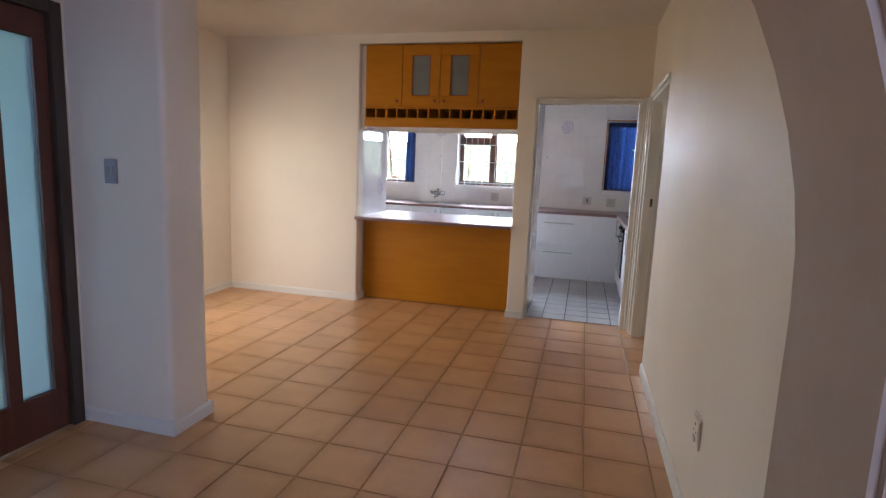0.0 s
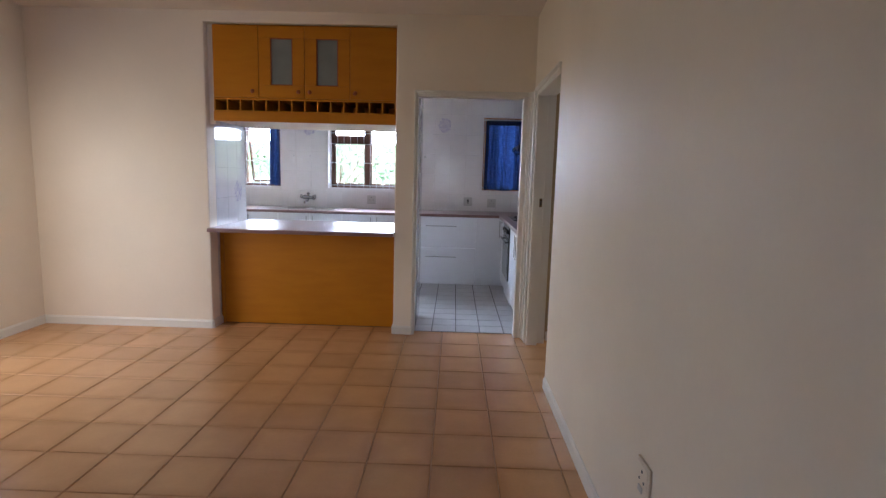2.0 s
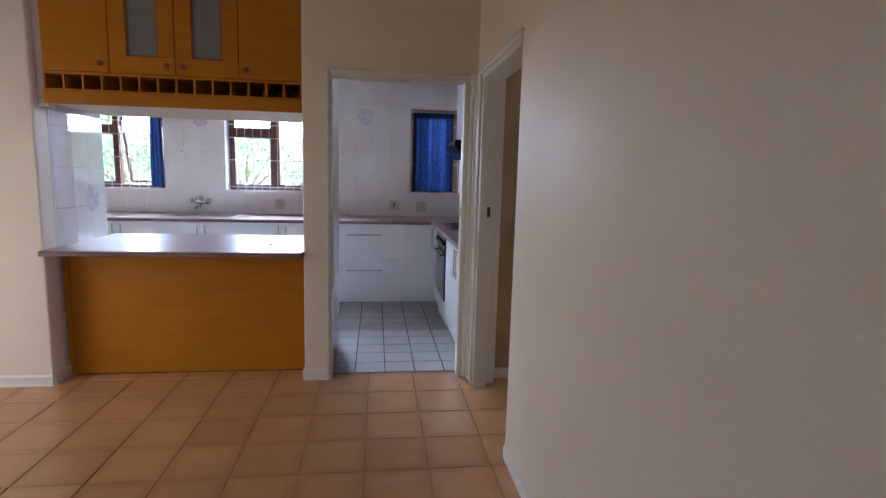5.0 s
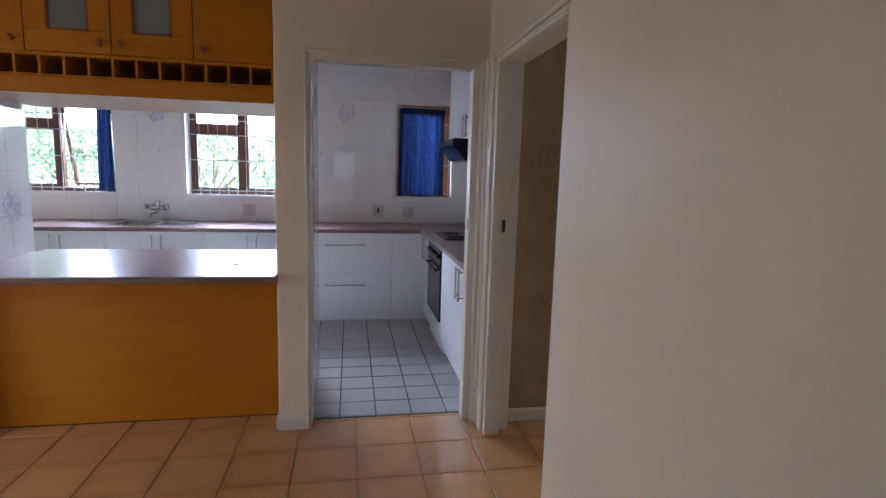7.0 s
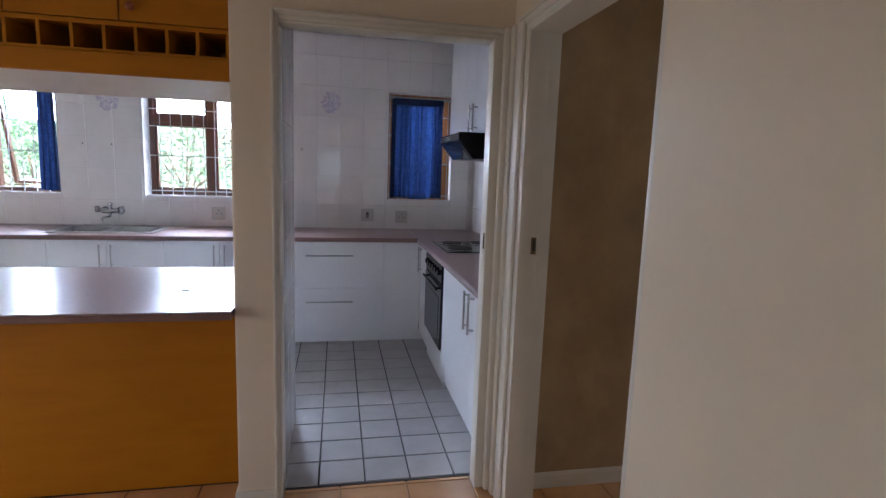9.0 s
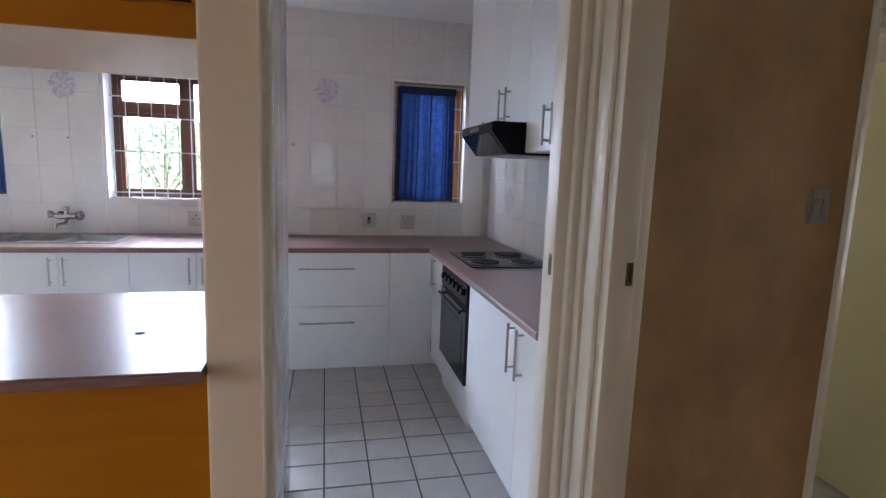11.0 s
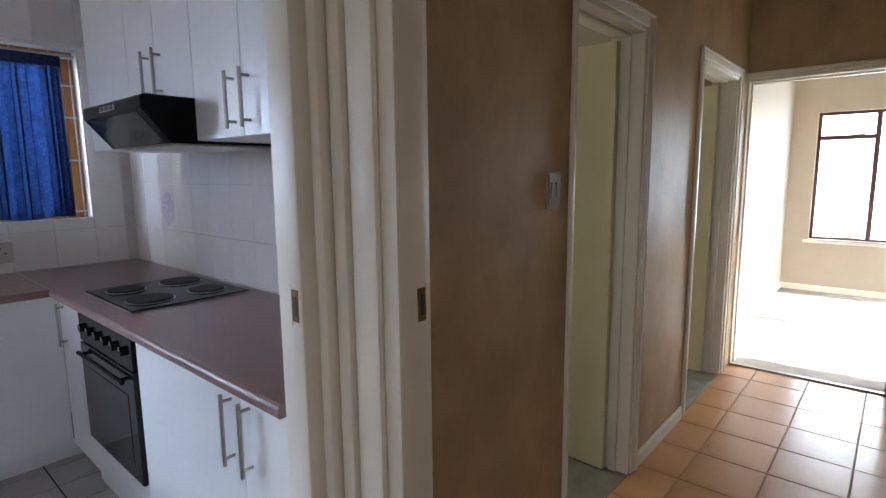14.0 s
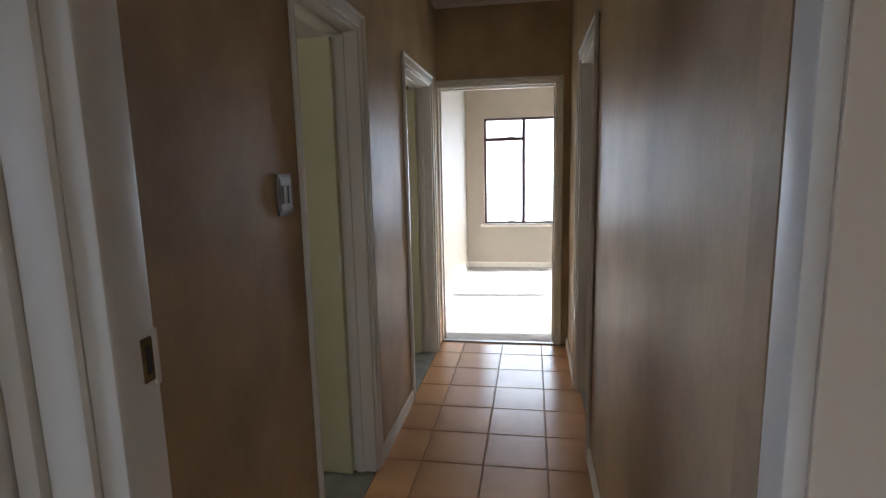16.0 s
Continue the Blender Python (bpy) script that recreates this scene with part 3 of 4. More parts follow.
def door_leaf(hinge, angle, width, label, height=2.035):
    """A flush painted door, turned about its hinge."""
    root = thing("door_leaf", label, "door")
    slab("panel", DOORPAINT, (0.002, width, -0.038, 0.0, 0.008, height), root, 0.003)
    for z in (0.25, 1.05, 1.78):
        part("hinge", rod(bmesh.new(), (0.0, 0.004, z - 0.04), (0.0, 0.004, z + 0.04), 0.006), TRIM, root)
    for s in (-0.038 - 0.006, 0.0):
        slab("handle_plate", STEEL, (width - 0.075, width - 0.035, s, s + 0.006, 0.95, 1.12), root, 0.002)
    bm = rod(bmesh.new(), (width - 0.055, 0.005, 1.06), (width - 0.055, 0.045, 1.06), 0.008)
    rod(bm, (width - 0.05, 0.045, 1.06), (width - 0.16, 0.045, 1.06), 0.008)
    part("lever_handle", bm, STEEL, root, smooth=True)
    root.matrix_world = Matrix.Translation(hinge) @ Euler((0, 0, radians(angle))).to_matrix().to_4x4()
    return root


door_leaf((3.115, 6.045, 0.0), 88, 0.585, "cream flush door standing open into a side room")
door_leaf((4.790, 6.045, 0.0), 88, 0.74, "cream flush door standing open into a far side room")


# front door and patio door, dark timber with frosted glass
def glazed_door(name, label, x, y0, y1, top, bottom_rail, panes, frame_mat, leaf_mat, glass_mat, sash=0.105, post=0.06, bar=0.09, head=None):
    """A timber door in a wall along y whose room side looks to +x; panes side by side between stiles."""
    root = thing(name, label, "door", kind="structure")
    slab("frame_post", frame_mat, (x - 0.11, x + 0.012, y1 - post, y1, 0, top), root, 0.004)
    slab("frame_post", frame_mat, (x - 0.11, x + 0.012, y0, y0 + post, 0, top), root, 0.004)
    slab("frame_head", frame_mat, (x - 0.11, x + 0.012, y0 + post, y1 - post, top - post, top), root, 0.004)
    a, b, t = y0 + post + 0.003, y1 - post - 0.003, top - post - 0.003
    head = head or sash
    leaf = slab("bottom_rail", leaf_mat, (x - 0.06, x - 0.015, a, b, 0.006, bottom_rail), root, 0.003)
    slab("top_rail", leaf_mat, (x - 0.06, x - 0.015, a, b, t - head, t), root, 0.003)
    w = (b - a - sash * 2 - bar * (panes - 1)) / panes
    slab("stile", leaf_mat, (x - 0.06, x - 0.015, a, a + sash, bottom_rail, t - head), root, 0.003)
    slab("stile", leaf_mat, (x - 0.06, x - 0.015, b - sash, b, bottom_rail, t - head), root, 0.003)
    for i in range(panes):
        p = a + sash + i * (w + bar)
        pane = slab("pane", glass_mat, (x - 0.042, x - 0.036, p - 0.006, p + w + 0.006, bottom_rail - 0.005, t - head + 0.005), root)
        pane.visible_shadow = False
        if i < panes - 1:
            slab("muntin", leaf_mat, (x - 0.06, x - 0.015, p + w, p + w + bar, bottom_rail, t - head), root, 0.003)
    return root


glazed_door("front_door", "mahogany front door with tall frosted glass panes", -1.50, 2.152, 3.010, 2.11, 0.222, 3, DARKWOOD, MAHOG, FROST, 0.066, 0.06, 0.06, 0.12)
glazed_door("patio_door", "dark timber glazed patio door", -2.79, 3.72, 5.40, 2.05, 0.2, 2, DARKWOOD, DARKWOOD, PANE, 0.1, 0.06)


# ---- windows ----
def window_unit(name, label, along, u0, u1, z0, z1, f, into, mat, split, hopper, sill_mat, hopper_side=0, w=0.05, sill=True, s=0.026, ajar=None):
    """Timber window in a wall: frame, mullion, a top-hung hopper with a transom, panes, sill. f: frame plane, into: room side sign."""
    root = thing(name, label, "window", kind="structure")

    def bx(nm, a0, a1, d0, d1, c0, c1, m, parent=root, bevel=0.003):
        b0, b1 = sorted((f + into * d0, f + into * d1))
        d = (a0, a1, b0, b1, c0, c1) if along == 'x' else (b0, b1, a0, a1, c0, c1)
        return slab(nm, m, d, parent, bevel)
    e = 0.002
    fr = bx("window_frame", u0 + e, u0 + w, -0.03, 0.03, z0 + e, z1 - e, mat)
    bx("window_frame", u1 - w, u1 - e, -0.03, 0.03, z0 + e, z1 - e, mat)
    bx("window_frame", u0 + w, u1 - w, -0.03, 0.03, z0 + e, z0 + w, mat)
    bx("window_frame", u0 + w, u1 - w, -0.03, 0.03, z1 - w, z1 - e, mat)
    bays = [(u0 + w, u1 - w)]
    if split:
        bx("mullion", split - w * 0.55, split + w * 0.55, -0.03, 0.034, z0 + w, z1 - w, mat)
        bays = [(u0 + w, split - w * 0.55), (split + w * 0.55, u1 - w)]
    for i, (a, b) in enumerate(bays):
        levels = [(z0 + w, z1 - w)]
        if hopper and i == hopper_side:
            bx("transom", a, b, -0.03, 0.036, hopper - w * 0.6, hopper + w * 0.6, mat)
            levels = [(z0 + w, hopper - w * 0.6), (hopper + w * 0.6, z1 - w)]
        for lo, hi in levels:
            sash = bx("sash", a, a + s, -0.022, 0.022, lo, hi, mat)
            bx("sash", b - s, b, -0.022, 0.022, lo, hi, mat)
            bx("sash", a + s, b - s, -0.022, 0.022, lo, lo + s, mat)
            bx("sash", a + s, b - s, -0.022, 0.022, hi - s, hi, mat)
            p = bx("pane", a + s - 0.004, b - s + 0.004, -0.003, 0.003, lo + s - 0.004, hi - s + 0.004, PANE, root, 0)
            p.visible_shadow = False
            if ajar and ajar[0] == i:
                swing = Matrix.Translation((0, f, hi)) @ Euler((radians(ajar[1]), 0, 0)).to_matrix().to_4x4() @ Matrix.Translation((0, -f, -hi))
                for ob in [q for q in root.children if q.name.split(".")[0] in ("sash", "pane")][-5:]:
                    ob.matrix_local = swing
            bx("stay", a + 0.10, a + 0.22, 0.024, 0.032, lo + 0.012, lo + 0.022, BRASS)
    if sill:
        bx("window_sill", u0 + e, u1 - e, 0.032, 0.145, z0 + 0.0005, z0 + 0.012, sill_mat)
    return root


window_1 = window_unit("window_1", "varnished timber kitchen window with a top-hung pane", 'x', *W1, 9.03, -1, TEAK, -2.145, 1.86, WTILE, ajar=(1, 13))
window_2 = window_unit("window_2", "varnished timber kitchen window over the sink", 'x', *W2, 9.03, -1, TEAK, -0.39, 1.875, WTILE)
window_3 = window_unit("window_3", "small varnished timber kitchen window behind a curtain", 'x', *W3, 8.99, -1, TEAKLIT, None, None, WTILE, w=0.06)
window_4 = window_unit("window_4", "red-brown timber bedroom window full of glare", 'y', *BW, 8.50, -1, REDWOOD, 5.305, 1.82, BEIGE, 1, w=0.022, s=0.012)
window_5 = window_unit("window_5", "wide glazed bedroom doors", 'x', 5.45, 8.34, 0.05, 2.12, 2.72, 1, REDWOOD, 6.9, None, BEIGE, sill=False)
window_6 = window_unit("window_6", "small lounge window", 'x', 0.12, 0.92, 0.98, 2.02, -3.08, 1, DARKWOOD, None, None, TRIM)
# Added out of view as the opening for the side lamp.
window_7 = window_unit("window_7", "unseen wide lounge window added for side light", 'y', -2.05, -0.35, 0.62, 2.15, 2.28, -1, DARKWOOD, -1.2, None, TRIM)
setting(slab("ledge", TRIM, (8.375, 8.42, BW[0] - 0.05, BW[1] + 0.05, BW[2] - 0.035, BW[2]), bevel=0.005), "narrow white bedroom window ledge", "ledge")


def burglar_bars(u0, u1, z0, z1, y, seed):
    rng = random.Random(seed)
    root = thing("burglar_bars", "white painted welded burglar bars inside a kitchen window", "burglar bars", "kitchen burglar bars")
    n = round((u1 - u0) / 0.098)
    for i in range(n + 1):
        x = u0 + 0.02 + (u1 - u0 - 0.04) * i / n
        part("upright_bar", rod(bmesh.new(), (x, y, z0 + 0.012), (x + rng.uniform(-0.003, 0.003), y, z1 - 0.01), 0.004, 8), BARS, root)
    for z in (z0 + 0.045, z0 + 0.36, z0 + 0.62, z1 - 0.20, z1 - 0.04):
        slab("cross_bar", BARS, (u0 + 0.003, u1 - 0.003, y + 0.004, y + 0.0075, z - 0.005, z + 0.005), root)
    return root


burglar_bars(W1[0], W1[1], W1[2], W1[3], 8.955, 1)
burglar_bars(W2[0], W2[1], W2[2], W2[3], 8.955, 2)
burglar_bars(W3[0], W3[1], W3[2], W3[3], 8.952, 3)


def curtain(u0, u1, z0, z1, y, folds, depth, label, seed):
    """Gathered cloth: a header tape, a wavy fall with thickness, and a hem."""
    rng = random.Random(seed)
    root = thing("curtain", label, "curtain", "kitchen curtains")
    bm = bmesh.new()
    nx, nz = folds * 24, 14
    ph = [rng.uniform(-0.5, 0.5) for _ in range(folds + 1)]
    grid = []
    for j in range(nz + 1):
        v = j / nz
        row = []
        for i in range(nx + 1):
            u = i / nx
            k = min(int(u * folds), folds - 1)
            g = u + 0.035 * math.sin(8.2 * u + seed) + 0.018 * math.sin(19.5 * u + 2.0 * seed)
            w = math.sin(g * folds * 2 * math.pi + ph[k] * (1 - v) * 0.8)
            d = depth * (0.45 + 0.55 * (1 - v)) * w * (0.7 + 0.3 * math.sin(k * 2.4 + 1))
            sway = 0.012 * math.sin(3 * u + seed) * (1 - v)
            row.append(bm.verts.new((u0 + (u1 - u0) * (u + (0.10 + 0.12 * abs(math.sin(k * 1.7 + seed))) / folds * math.sin(g * folds * 4 * math.pi)) + sway, y + d, z0 + (z1 - z0) * v + 0.006 * math.sin(u * 9) * (1 - v))))
        grid.append(row)
    for j in range(nz):
        for i in range(nx):
            bm.faces.new((grid[j][i], grid[j][i + 1], grid[j + 1][i + 1], grid[j + 1][i]))
    fall = part("fall", bm, CURTAIN, root, smooth=True)
    slab("header_tape", CURTAIN, (u0, u1, y - depth - 0.004, y - depth, z1 - 0.06, z1 + 0.002), root, 0.001)
    return root


def curtain_rail(u0, u1, y, z):
    root = thing("curtain_rail", "white plastic curtain rail at the head of a kitchen window", "curtain rail", "curtain rails")
    slab("rail", PLASTIC, (u0, u1, y - 0.012, y + 0.012, z, z + 0.02), root, 0.004)
    for x in (u0 + 0.05, u1 - 0.05):
        slab("bracket", PLASTIC, (x - 0.008, x + 0.008, y - 0.006, y + 0.03, z + 0.012, z + 0.026), root, 0.002)
    return root


curtain(1.268, 1.752, 1.222, 2.165, 8.902, 7, 0.036, "blue damask curtain drawn across a small kitchen window", 4)
curtain_rail(W3[0] + 0.005, W3[1] - 0.005, 8.915, 2.168)
curtain(-1.74, -1.625, 1.215, 2.10, 8.905, 3, 0.018, "blue damask curtain gathered at one side of a window", 5)
curtain_rail(W1[0] + 0.005, W1[1] - 0.005, 8.905, 2.115)

# ---- kitchen cabinets ----
WT0, WT1 = 0.885, 0.92


def bar_handle(parent, a, b, out, r=0.006):
    """A steel bar on two posts; a and b are its ends, out the way from the door to the bar."""
    a, b, out = Vector(a), Vector(b), Vector(out)
    d = (b - a).normalized()
    bm = rod(bmesh.new(), a + out, b + out, r, 12)
    for p in (a + d * 0.022, b - d * 0.022):
        rod(bm, p, p + out, r * 0.8, 10)
    h = part("handle", bm, STEEL, parent, "brushed steel bar handle", smooth=True)
    return h


def base_unit_north(x0, x1, label, fronts, open_side=None):
    """A base cabinet whose front looks to -y. fronts: (kind, x0, x1, z0, z1, handle x or None)."""
    root = thing("base_cabinet", label, "cabinet", "kitchen base cabinets")
    slab("body", WHITE, (x0 + 0.001, x1 - 0.001, 8.212, 8.86, 0.09, WT0 - 0.001), root)
    slab("plinth", WHITE, (x0 + 0.001, x1 - 0.001, 8.25, 8.266, 0.0, 0.089), root)
    for kind, a, b, c, d, hx in fronts:
        f = slab(kind, WHITE, (a + 0.002, b - 0.002, 8.192, 8.210, c + 0.0025, d - 0.0025), root, 0.0015)
        if hx is None:
            continue
        if kind == "drawer_front":
            bar_handle(f, (hx - 0.195, 8.191, d - 0.115), (hx + 0.195, 8.191, d - 0.115), (0, -0.032, 0))
        else:
            bar_handle(f, (hx, 8.191, d - 0.215), (hx, 8.191, d - 0.03), (0, -0.032, 0))
    return root


Z0, Z1 = 0.092, 0.882
for a, b in ((-2.25, -1.416), (-1.416, -0.589), (-0.589, 0.238)):
    m_ = (a + b) / 2
    base_unit_north(a, b, "white base cabinet with two doors and steel bar handles",
                    [("door", a, m_, Z0, Z1, m_ - 0.04), ("door", m_, b, Z0, Z1, m_ + 0.04)])
base_unit_north(-2.70, -2.25, "narrow white base cabinet with one door", [("door", -2.70, -2.25, Z0, Z1, -2.29)])
base_unit_north(0.238, 1.138, "white base unit with two deep drawers",
                [("drawer_front", 0.238, 1.138, Z0, 0.486, 0.69), ("drawer_front", 0.238, 1.138, 0.486, Z1, 0.69)])
filler = base_unit_north(1.138, 1.462, "plain white corner filler cabinet", [("panel", 1.138, 1.462, Z0, Z1, None)])
slab("plinth", WHITE, (1.4615, 1.536, 8.25, 8.266, 0.0, 0.089), filler)
slab("plinth", WHITE, (1.52, 1.536, 8.1895, 8.2495, 0.0, 0.089), filler)


def base_unit_east(y0, y1, label, fronts):
    root = thing("base_cabinet", label, "cabinet", "kitchen base cabinets")
    slab("body", WHITE, (1.482, 2.01, y0 + 0.001, y1 - 0.001, 0.09, WT0 - 0.001), root)
    slab("plinth", WHITE, (1.52, 1.536, y0 + 0.001, y1 - 0.001, 0.0, 0.089), root)
    for a, b, c, d, hy in fronts:
        f = slab("door", WHITE, (1.462, 1.480, a + 0.0015, b - 0.0015, c + 0.0015, d - 0.0015), root, 0.0015)
        if hy is not None:
            bar_handle(f, (1.461, hy, d - 0.24), (1.461, hy, d - 0.025), (-0.032, 0, 0))
    return root


base_unit_east(7.89, 8.19, "narrow white base cabinet beside the oven", [(7.89, 8.19, Z0, Z1, 8.10)])
base_unit_east(6.125, 7.17, "white base cabinet with two doors by the doorway", [(6.39, 7.17, Z0, Z1, 6.442), (6.125, 6.39, Z0, Z1, 6.342)])

# oven under the hob
oven = thing("oven", "black built-in electric oven with glass door and knobs", "oven")
slab("housing", WHITE, (1.50, 2.01, 7.171, 7.889, 0.001, WT0 - 0.001), oven)
slab("bottom_panel", WHITE, (1.462, 1.499, 7.171, 7.889, 0.092, 0.245), oven, 0.0015)
slab("plinth", WHITE, (1.488, 1.4995, 7.171, 7.889, 0.0, 0.089), oven)
slab("side_trim", WHITE, (1.462, 1.499, 7.832, 7.889, 0.247, 0.882), oven)
slab("top_trim", WHITE, (1.462, 1.499, 7.182, 7.831, 0.864, 0.882), oven)
ofront = slab("door", BLACKGLASS, (1.448, 1.498, 7.182, 7.83, 0.262, 0.722), oven, 0.004, "black glass oven door")
slab("door_window", BLACKGLASS, (1.446, 1.4475, 7.26, 7.75, 0.33, 0.62), ofront)
slab("control_panel", BLACK, (1.450, 1.498, 7.182, 7.83, 0.729, 0.860), oven, 0.004)
bm = rod(bmesh.new(), (1.424, 7.23, 0.685), (1.424, 7.78, 0.685), 0.009)
for y in (7.27, 7.74):
    rod(bm, (1.424, y, 0.685), (1.45, y, 0.685), 0.008)
part("handle", bm, BLACK, oven, smooth=True)
for i in range(6):
    y = 7.27 + i * 0.1
    k = part("knob", rod(bmesh.new(), (1.434, y, 0.797), (1.451, y, 0.797), 0.019, 16), BLACK, oven, smooth=True)
    slab("pointer", PLASTIC, (1.4328, 1.4345, y - 0.002, y + 0.002, 0.800, 0.816), k)

# worktops
bm = bmesh.new()
SX0, SX1, SY0, SY1 = -1.47, -0.72, 8.32, 8.74
wt = thing("worktop", "mauve-brown laminate worktop with a sink cut into it", "worktop")
for d in ((-2.70, SX0, 8.16, 8.868), (SX1, 1.425, 8.16, 8.868), (SX0, SX1, 8.16, SY0), (SX0, SX1, SY1, 8.868)):
    slab("slab", LAMINATE, (*d, WT0, WT1), wt)
prism(bm, [(8.16, WT0), (8.16, WT1), (8.152, WT1 - 0.004), (8.148, WT1 - 0.012), (8.148, WT0 + 0.004), (8.152, WT0)], 'x', -2.70, 1.428)
part("front_edge", bm, LAMINATE, wt, "rounded laminate front edge")
bm = bmesh.new()
wt = thing("worktop", "mauve-brown laminate worktop that carries the hob", "worktop")
box(bm, 1.4305, 2.078, 6.125, 8.868, WT0, WT1)
part("slab", bm, LAMINATE, wt)
bm = bmesh.new()
prism(bm, [(1.4305, WT0), (1.4305, WT1), (1.4225, WT1 - 0.004), (1.4185, WT1 - 0.012), (1.4185, WT0 + 0.004), (1.4225, WT0)], 'y', 6.125, 8.15)
part("front_edge", bm, LAMINATE, wt, "rounded laminate front edge")
strip = tagged(slab("joint_strip", STEEL, (1.4250, 1.4303, 8.16, 8.868, WT0 + 0.02, WT1 + 0.0012)), "thin metal joint strip between two worktops", "joint strip")
tagged(slab("sealant", PLASTIC, (-2.70, 2.070, 8.8605, 8.869, WT1, WT1 + 0.007), bevel=0.002), "pale sealant bead behind the worktop", "sealant")
tagged(slab("sealant", PLASTIC, (2.0705, 2.079, 6.13, 8.86, WT1, WT1 + 0.007), bevel=0.002), "pale sealant bead beside the worktop", "sealant")

# serving counter
counter = thing("serving_counter", "orange oak-panelled serving counter in the hatch", "counter")
slab("front_panel", OAK, (-1.268, 0.333, 6.175, 6.195, 0.004, 0.866), counter, 0.001)
slab("back_panel", WHITE, (-1.268, 0.333, 6.775, 6.79, 0.004, 0.866), counter)
slab("side_batten", OAK, (-1.268, -1.235, 6.160, 6.1745, 0.004, 0.866), counter, 0.001)
bm = bmesh.new()
box(bm, -1.268, 0.333, 5.928, 6.93, 0.8665, 0.90)
prism(bm, [(5.928, 0.8665), (5.928, 0.90), (5.917, 0.896), (5.913, 0.888), (5.913, 0.872), (5.919, 0.8665)], 'x', -1.268, 0.333)
part("counter_top", bm, LAMINATE, counter, "mauve-brown laminate top with a polished sheen")
bm = bmesh.new()
ball(bm, (0.06, 6.31, 0.902), 0.014, (1.3, 0.6, 0.25))
tagged(part("crumb", bm, DARKPL), "small dark scrap lying on the counter", "scrap")

# hanging cupboards over the counter
cup = thing("hanging_cupboard", "orange oak cupboards with frosted doors and bottle rack", "cupboard")
CY = 6.01
slab("carcass", OAK, (-1.215, 0.333, CY + 0.02, 6.79, 2.0080, 2.6040), cup)
cells = (-1.215, -0.828, -0.440, -0.057, 0.333)


def knob(parent, x, z):
    bm = rod(bmesh.new(), (x, CY - 0.001, z), (x, CY - 0.014, z), 0.008, 12)
    ball(bm, (x, CY - 0.022, z), 0.017, (1, 0.62, 1))
    part("knob", bm, OAKDARK, parent, "round wooden knob", smooth=True)


for i in range(4):
    a, b = cells[i] + 0.002, cells[i + 1] - 0.002
    if i in (0, 3):
        d = slab("door", OAK, (a, b, CY, CY + 0.018, 2.0120, 2.5920), cup, 0.003)
    else:
        fx, z0_, z1_ = 0.098, 2.1160, 2.4970
        d = slab("door", OAK, (a, b, CY, CY + 0.018, 2.0120, z0_), cup, 0.003)
        slab("door_rail", OAK, (a, b, CY, CY + 0.018, z1_, 2.5920), d, 0.003)
        slab("door_stile", OAK, (a, a + fx, CY, CY + 0.018, z0_, z1_), d, 0.003)
        slab("door_stile", OAK, (b - fx, b, CY, CY + 0.018, z0_, z1_), d, 0.003)
        for s0, s1, t0, t1 in ((a + fx, a + fx + 0.008, z0_, z1_), (b - fx - 0.008, b - fx, z0_, z1_), (a + fx, b - fx, z0_, z0_ + 0.008), (a + fx, b - fx, z1_ - 0.008, z1_)):
            slab("bead", OAKDARK, (s0, s1, CY + 0.004, CY + 0.012, t0, t1), d)
        slab("glass_panel", GREYGLASS, (a + fx, b - fx, CY + 0.012, CY + 0.0185, z0_, z1_), d, 0, "grey frosted glass panel")
    knob(d, (b - 0.045) if i < 2 else (a + 0.045), 2.0610)
slab("rack_top", OAK, (-1.215, 0.333, CY + 0.001, 6.40, 1.9920, 2.0075), cup, 0.001)
slab("rack_floor", OAK, (-1.215, 0.333, CY + 0.001, 6.79, 1.8920, 1.9040), cup, 0.001)
slab("rack_back", OAK, (-1.215, 0.333, 6.40, 6.41, 1.9040, 1.9920), cup)
n_ = 14
for i in range(n_ + 1):
    x = -1.215 + (1.548 - 0.012) * i / n_
    slab("rack_divider", OAK, (x, x + 0.012, CY + 0.002, 6.40, 1.9040, 1.9920), cup, 0.001)
slab("pelmet", OAK, (-1.215, 0.333, CY - 0.012, CY + 0.008, 1.8110, 1.8920), cup, 0.004)
slab("soffit", WALL, (-1.215, 0.333, CY + 0.0085, 6.79, 1.8160, 1.8915), cup)
slab("cornice", OAK, (-1.215, 0.333, CY + 0.019, CY + 0.03, 2.5920, 2.6040), cup)

slab("filler", WALL, (-1.268, -1.2155, CY + 0.03, 6.12, 1.79, 2.605), cup)


# wall cabinets
def wall_unit(y0, y1, z0, doors, label):
    root = thing("wall_cabinet", label, "cabinet", "kitchen wall cabinets")
    slab("body", WHITE, (1.690, 2.078, y0 + 0.001, y1 - 0.001, z0, TOP - 0.004), root)
    for a, b, hy in doors:
        f = slab("door", WHITE, (1.671, 1.689, a + 0.0015, b - 0.0015, z0 + 0.001, TOP - 0.006), root, 0.0015)
        if hy is not None:
            bar_handle(f, (1.670, hy, z0 + 0.025), (1.670, hy, z0 + 0.205), (-0.032, 0, 0))
    return root


wall_unit(7.60, 8.13, 1.59, [(7.60, 8.13, 7.66)], "white wall cabinet beside the extractor")
wall_unit(6.99, 7.60, 1.745, [(6.99, 7.305, 7.25), (7.305, 7.60, 7.36)], "short white wall cabinet over the extractor")
wall_unit(6.125, 6.99, 1.59, [(6.125, 6.655, 6.608), (6.655, 6.99, 6.703)], "white wall cabinet with two tall doors")

# extractor
hood = thing("cooker_hood", "black slanting cooker hood under a wall cabinet", "cooker hood")
bm = bmesh.new()
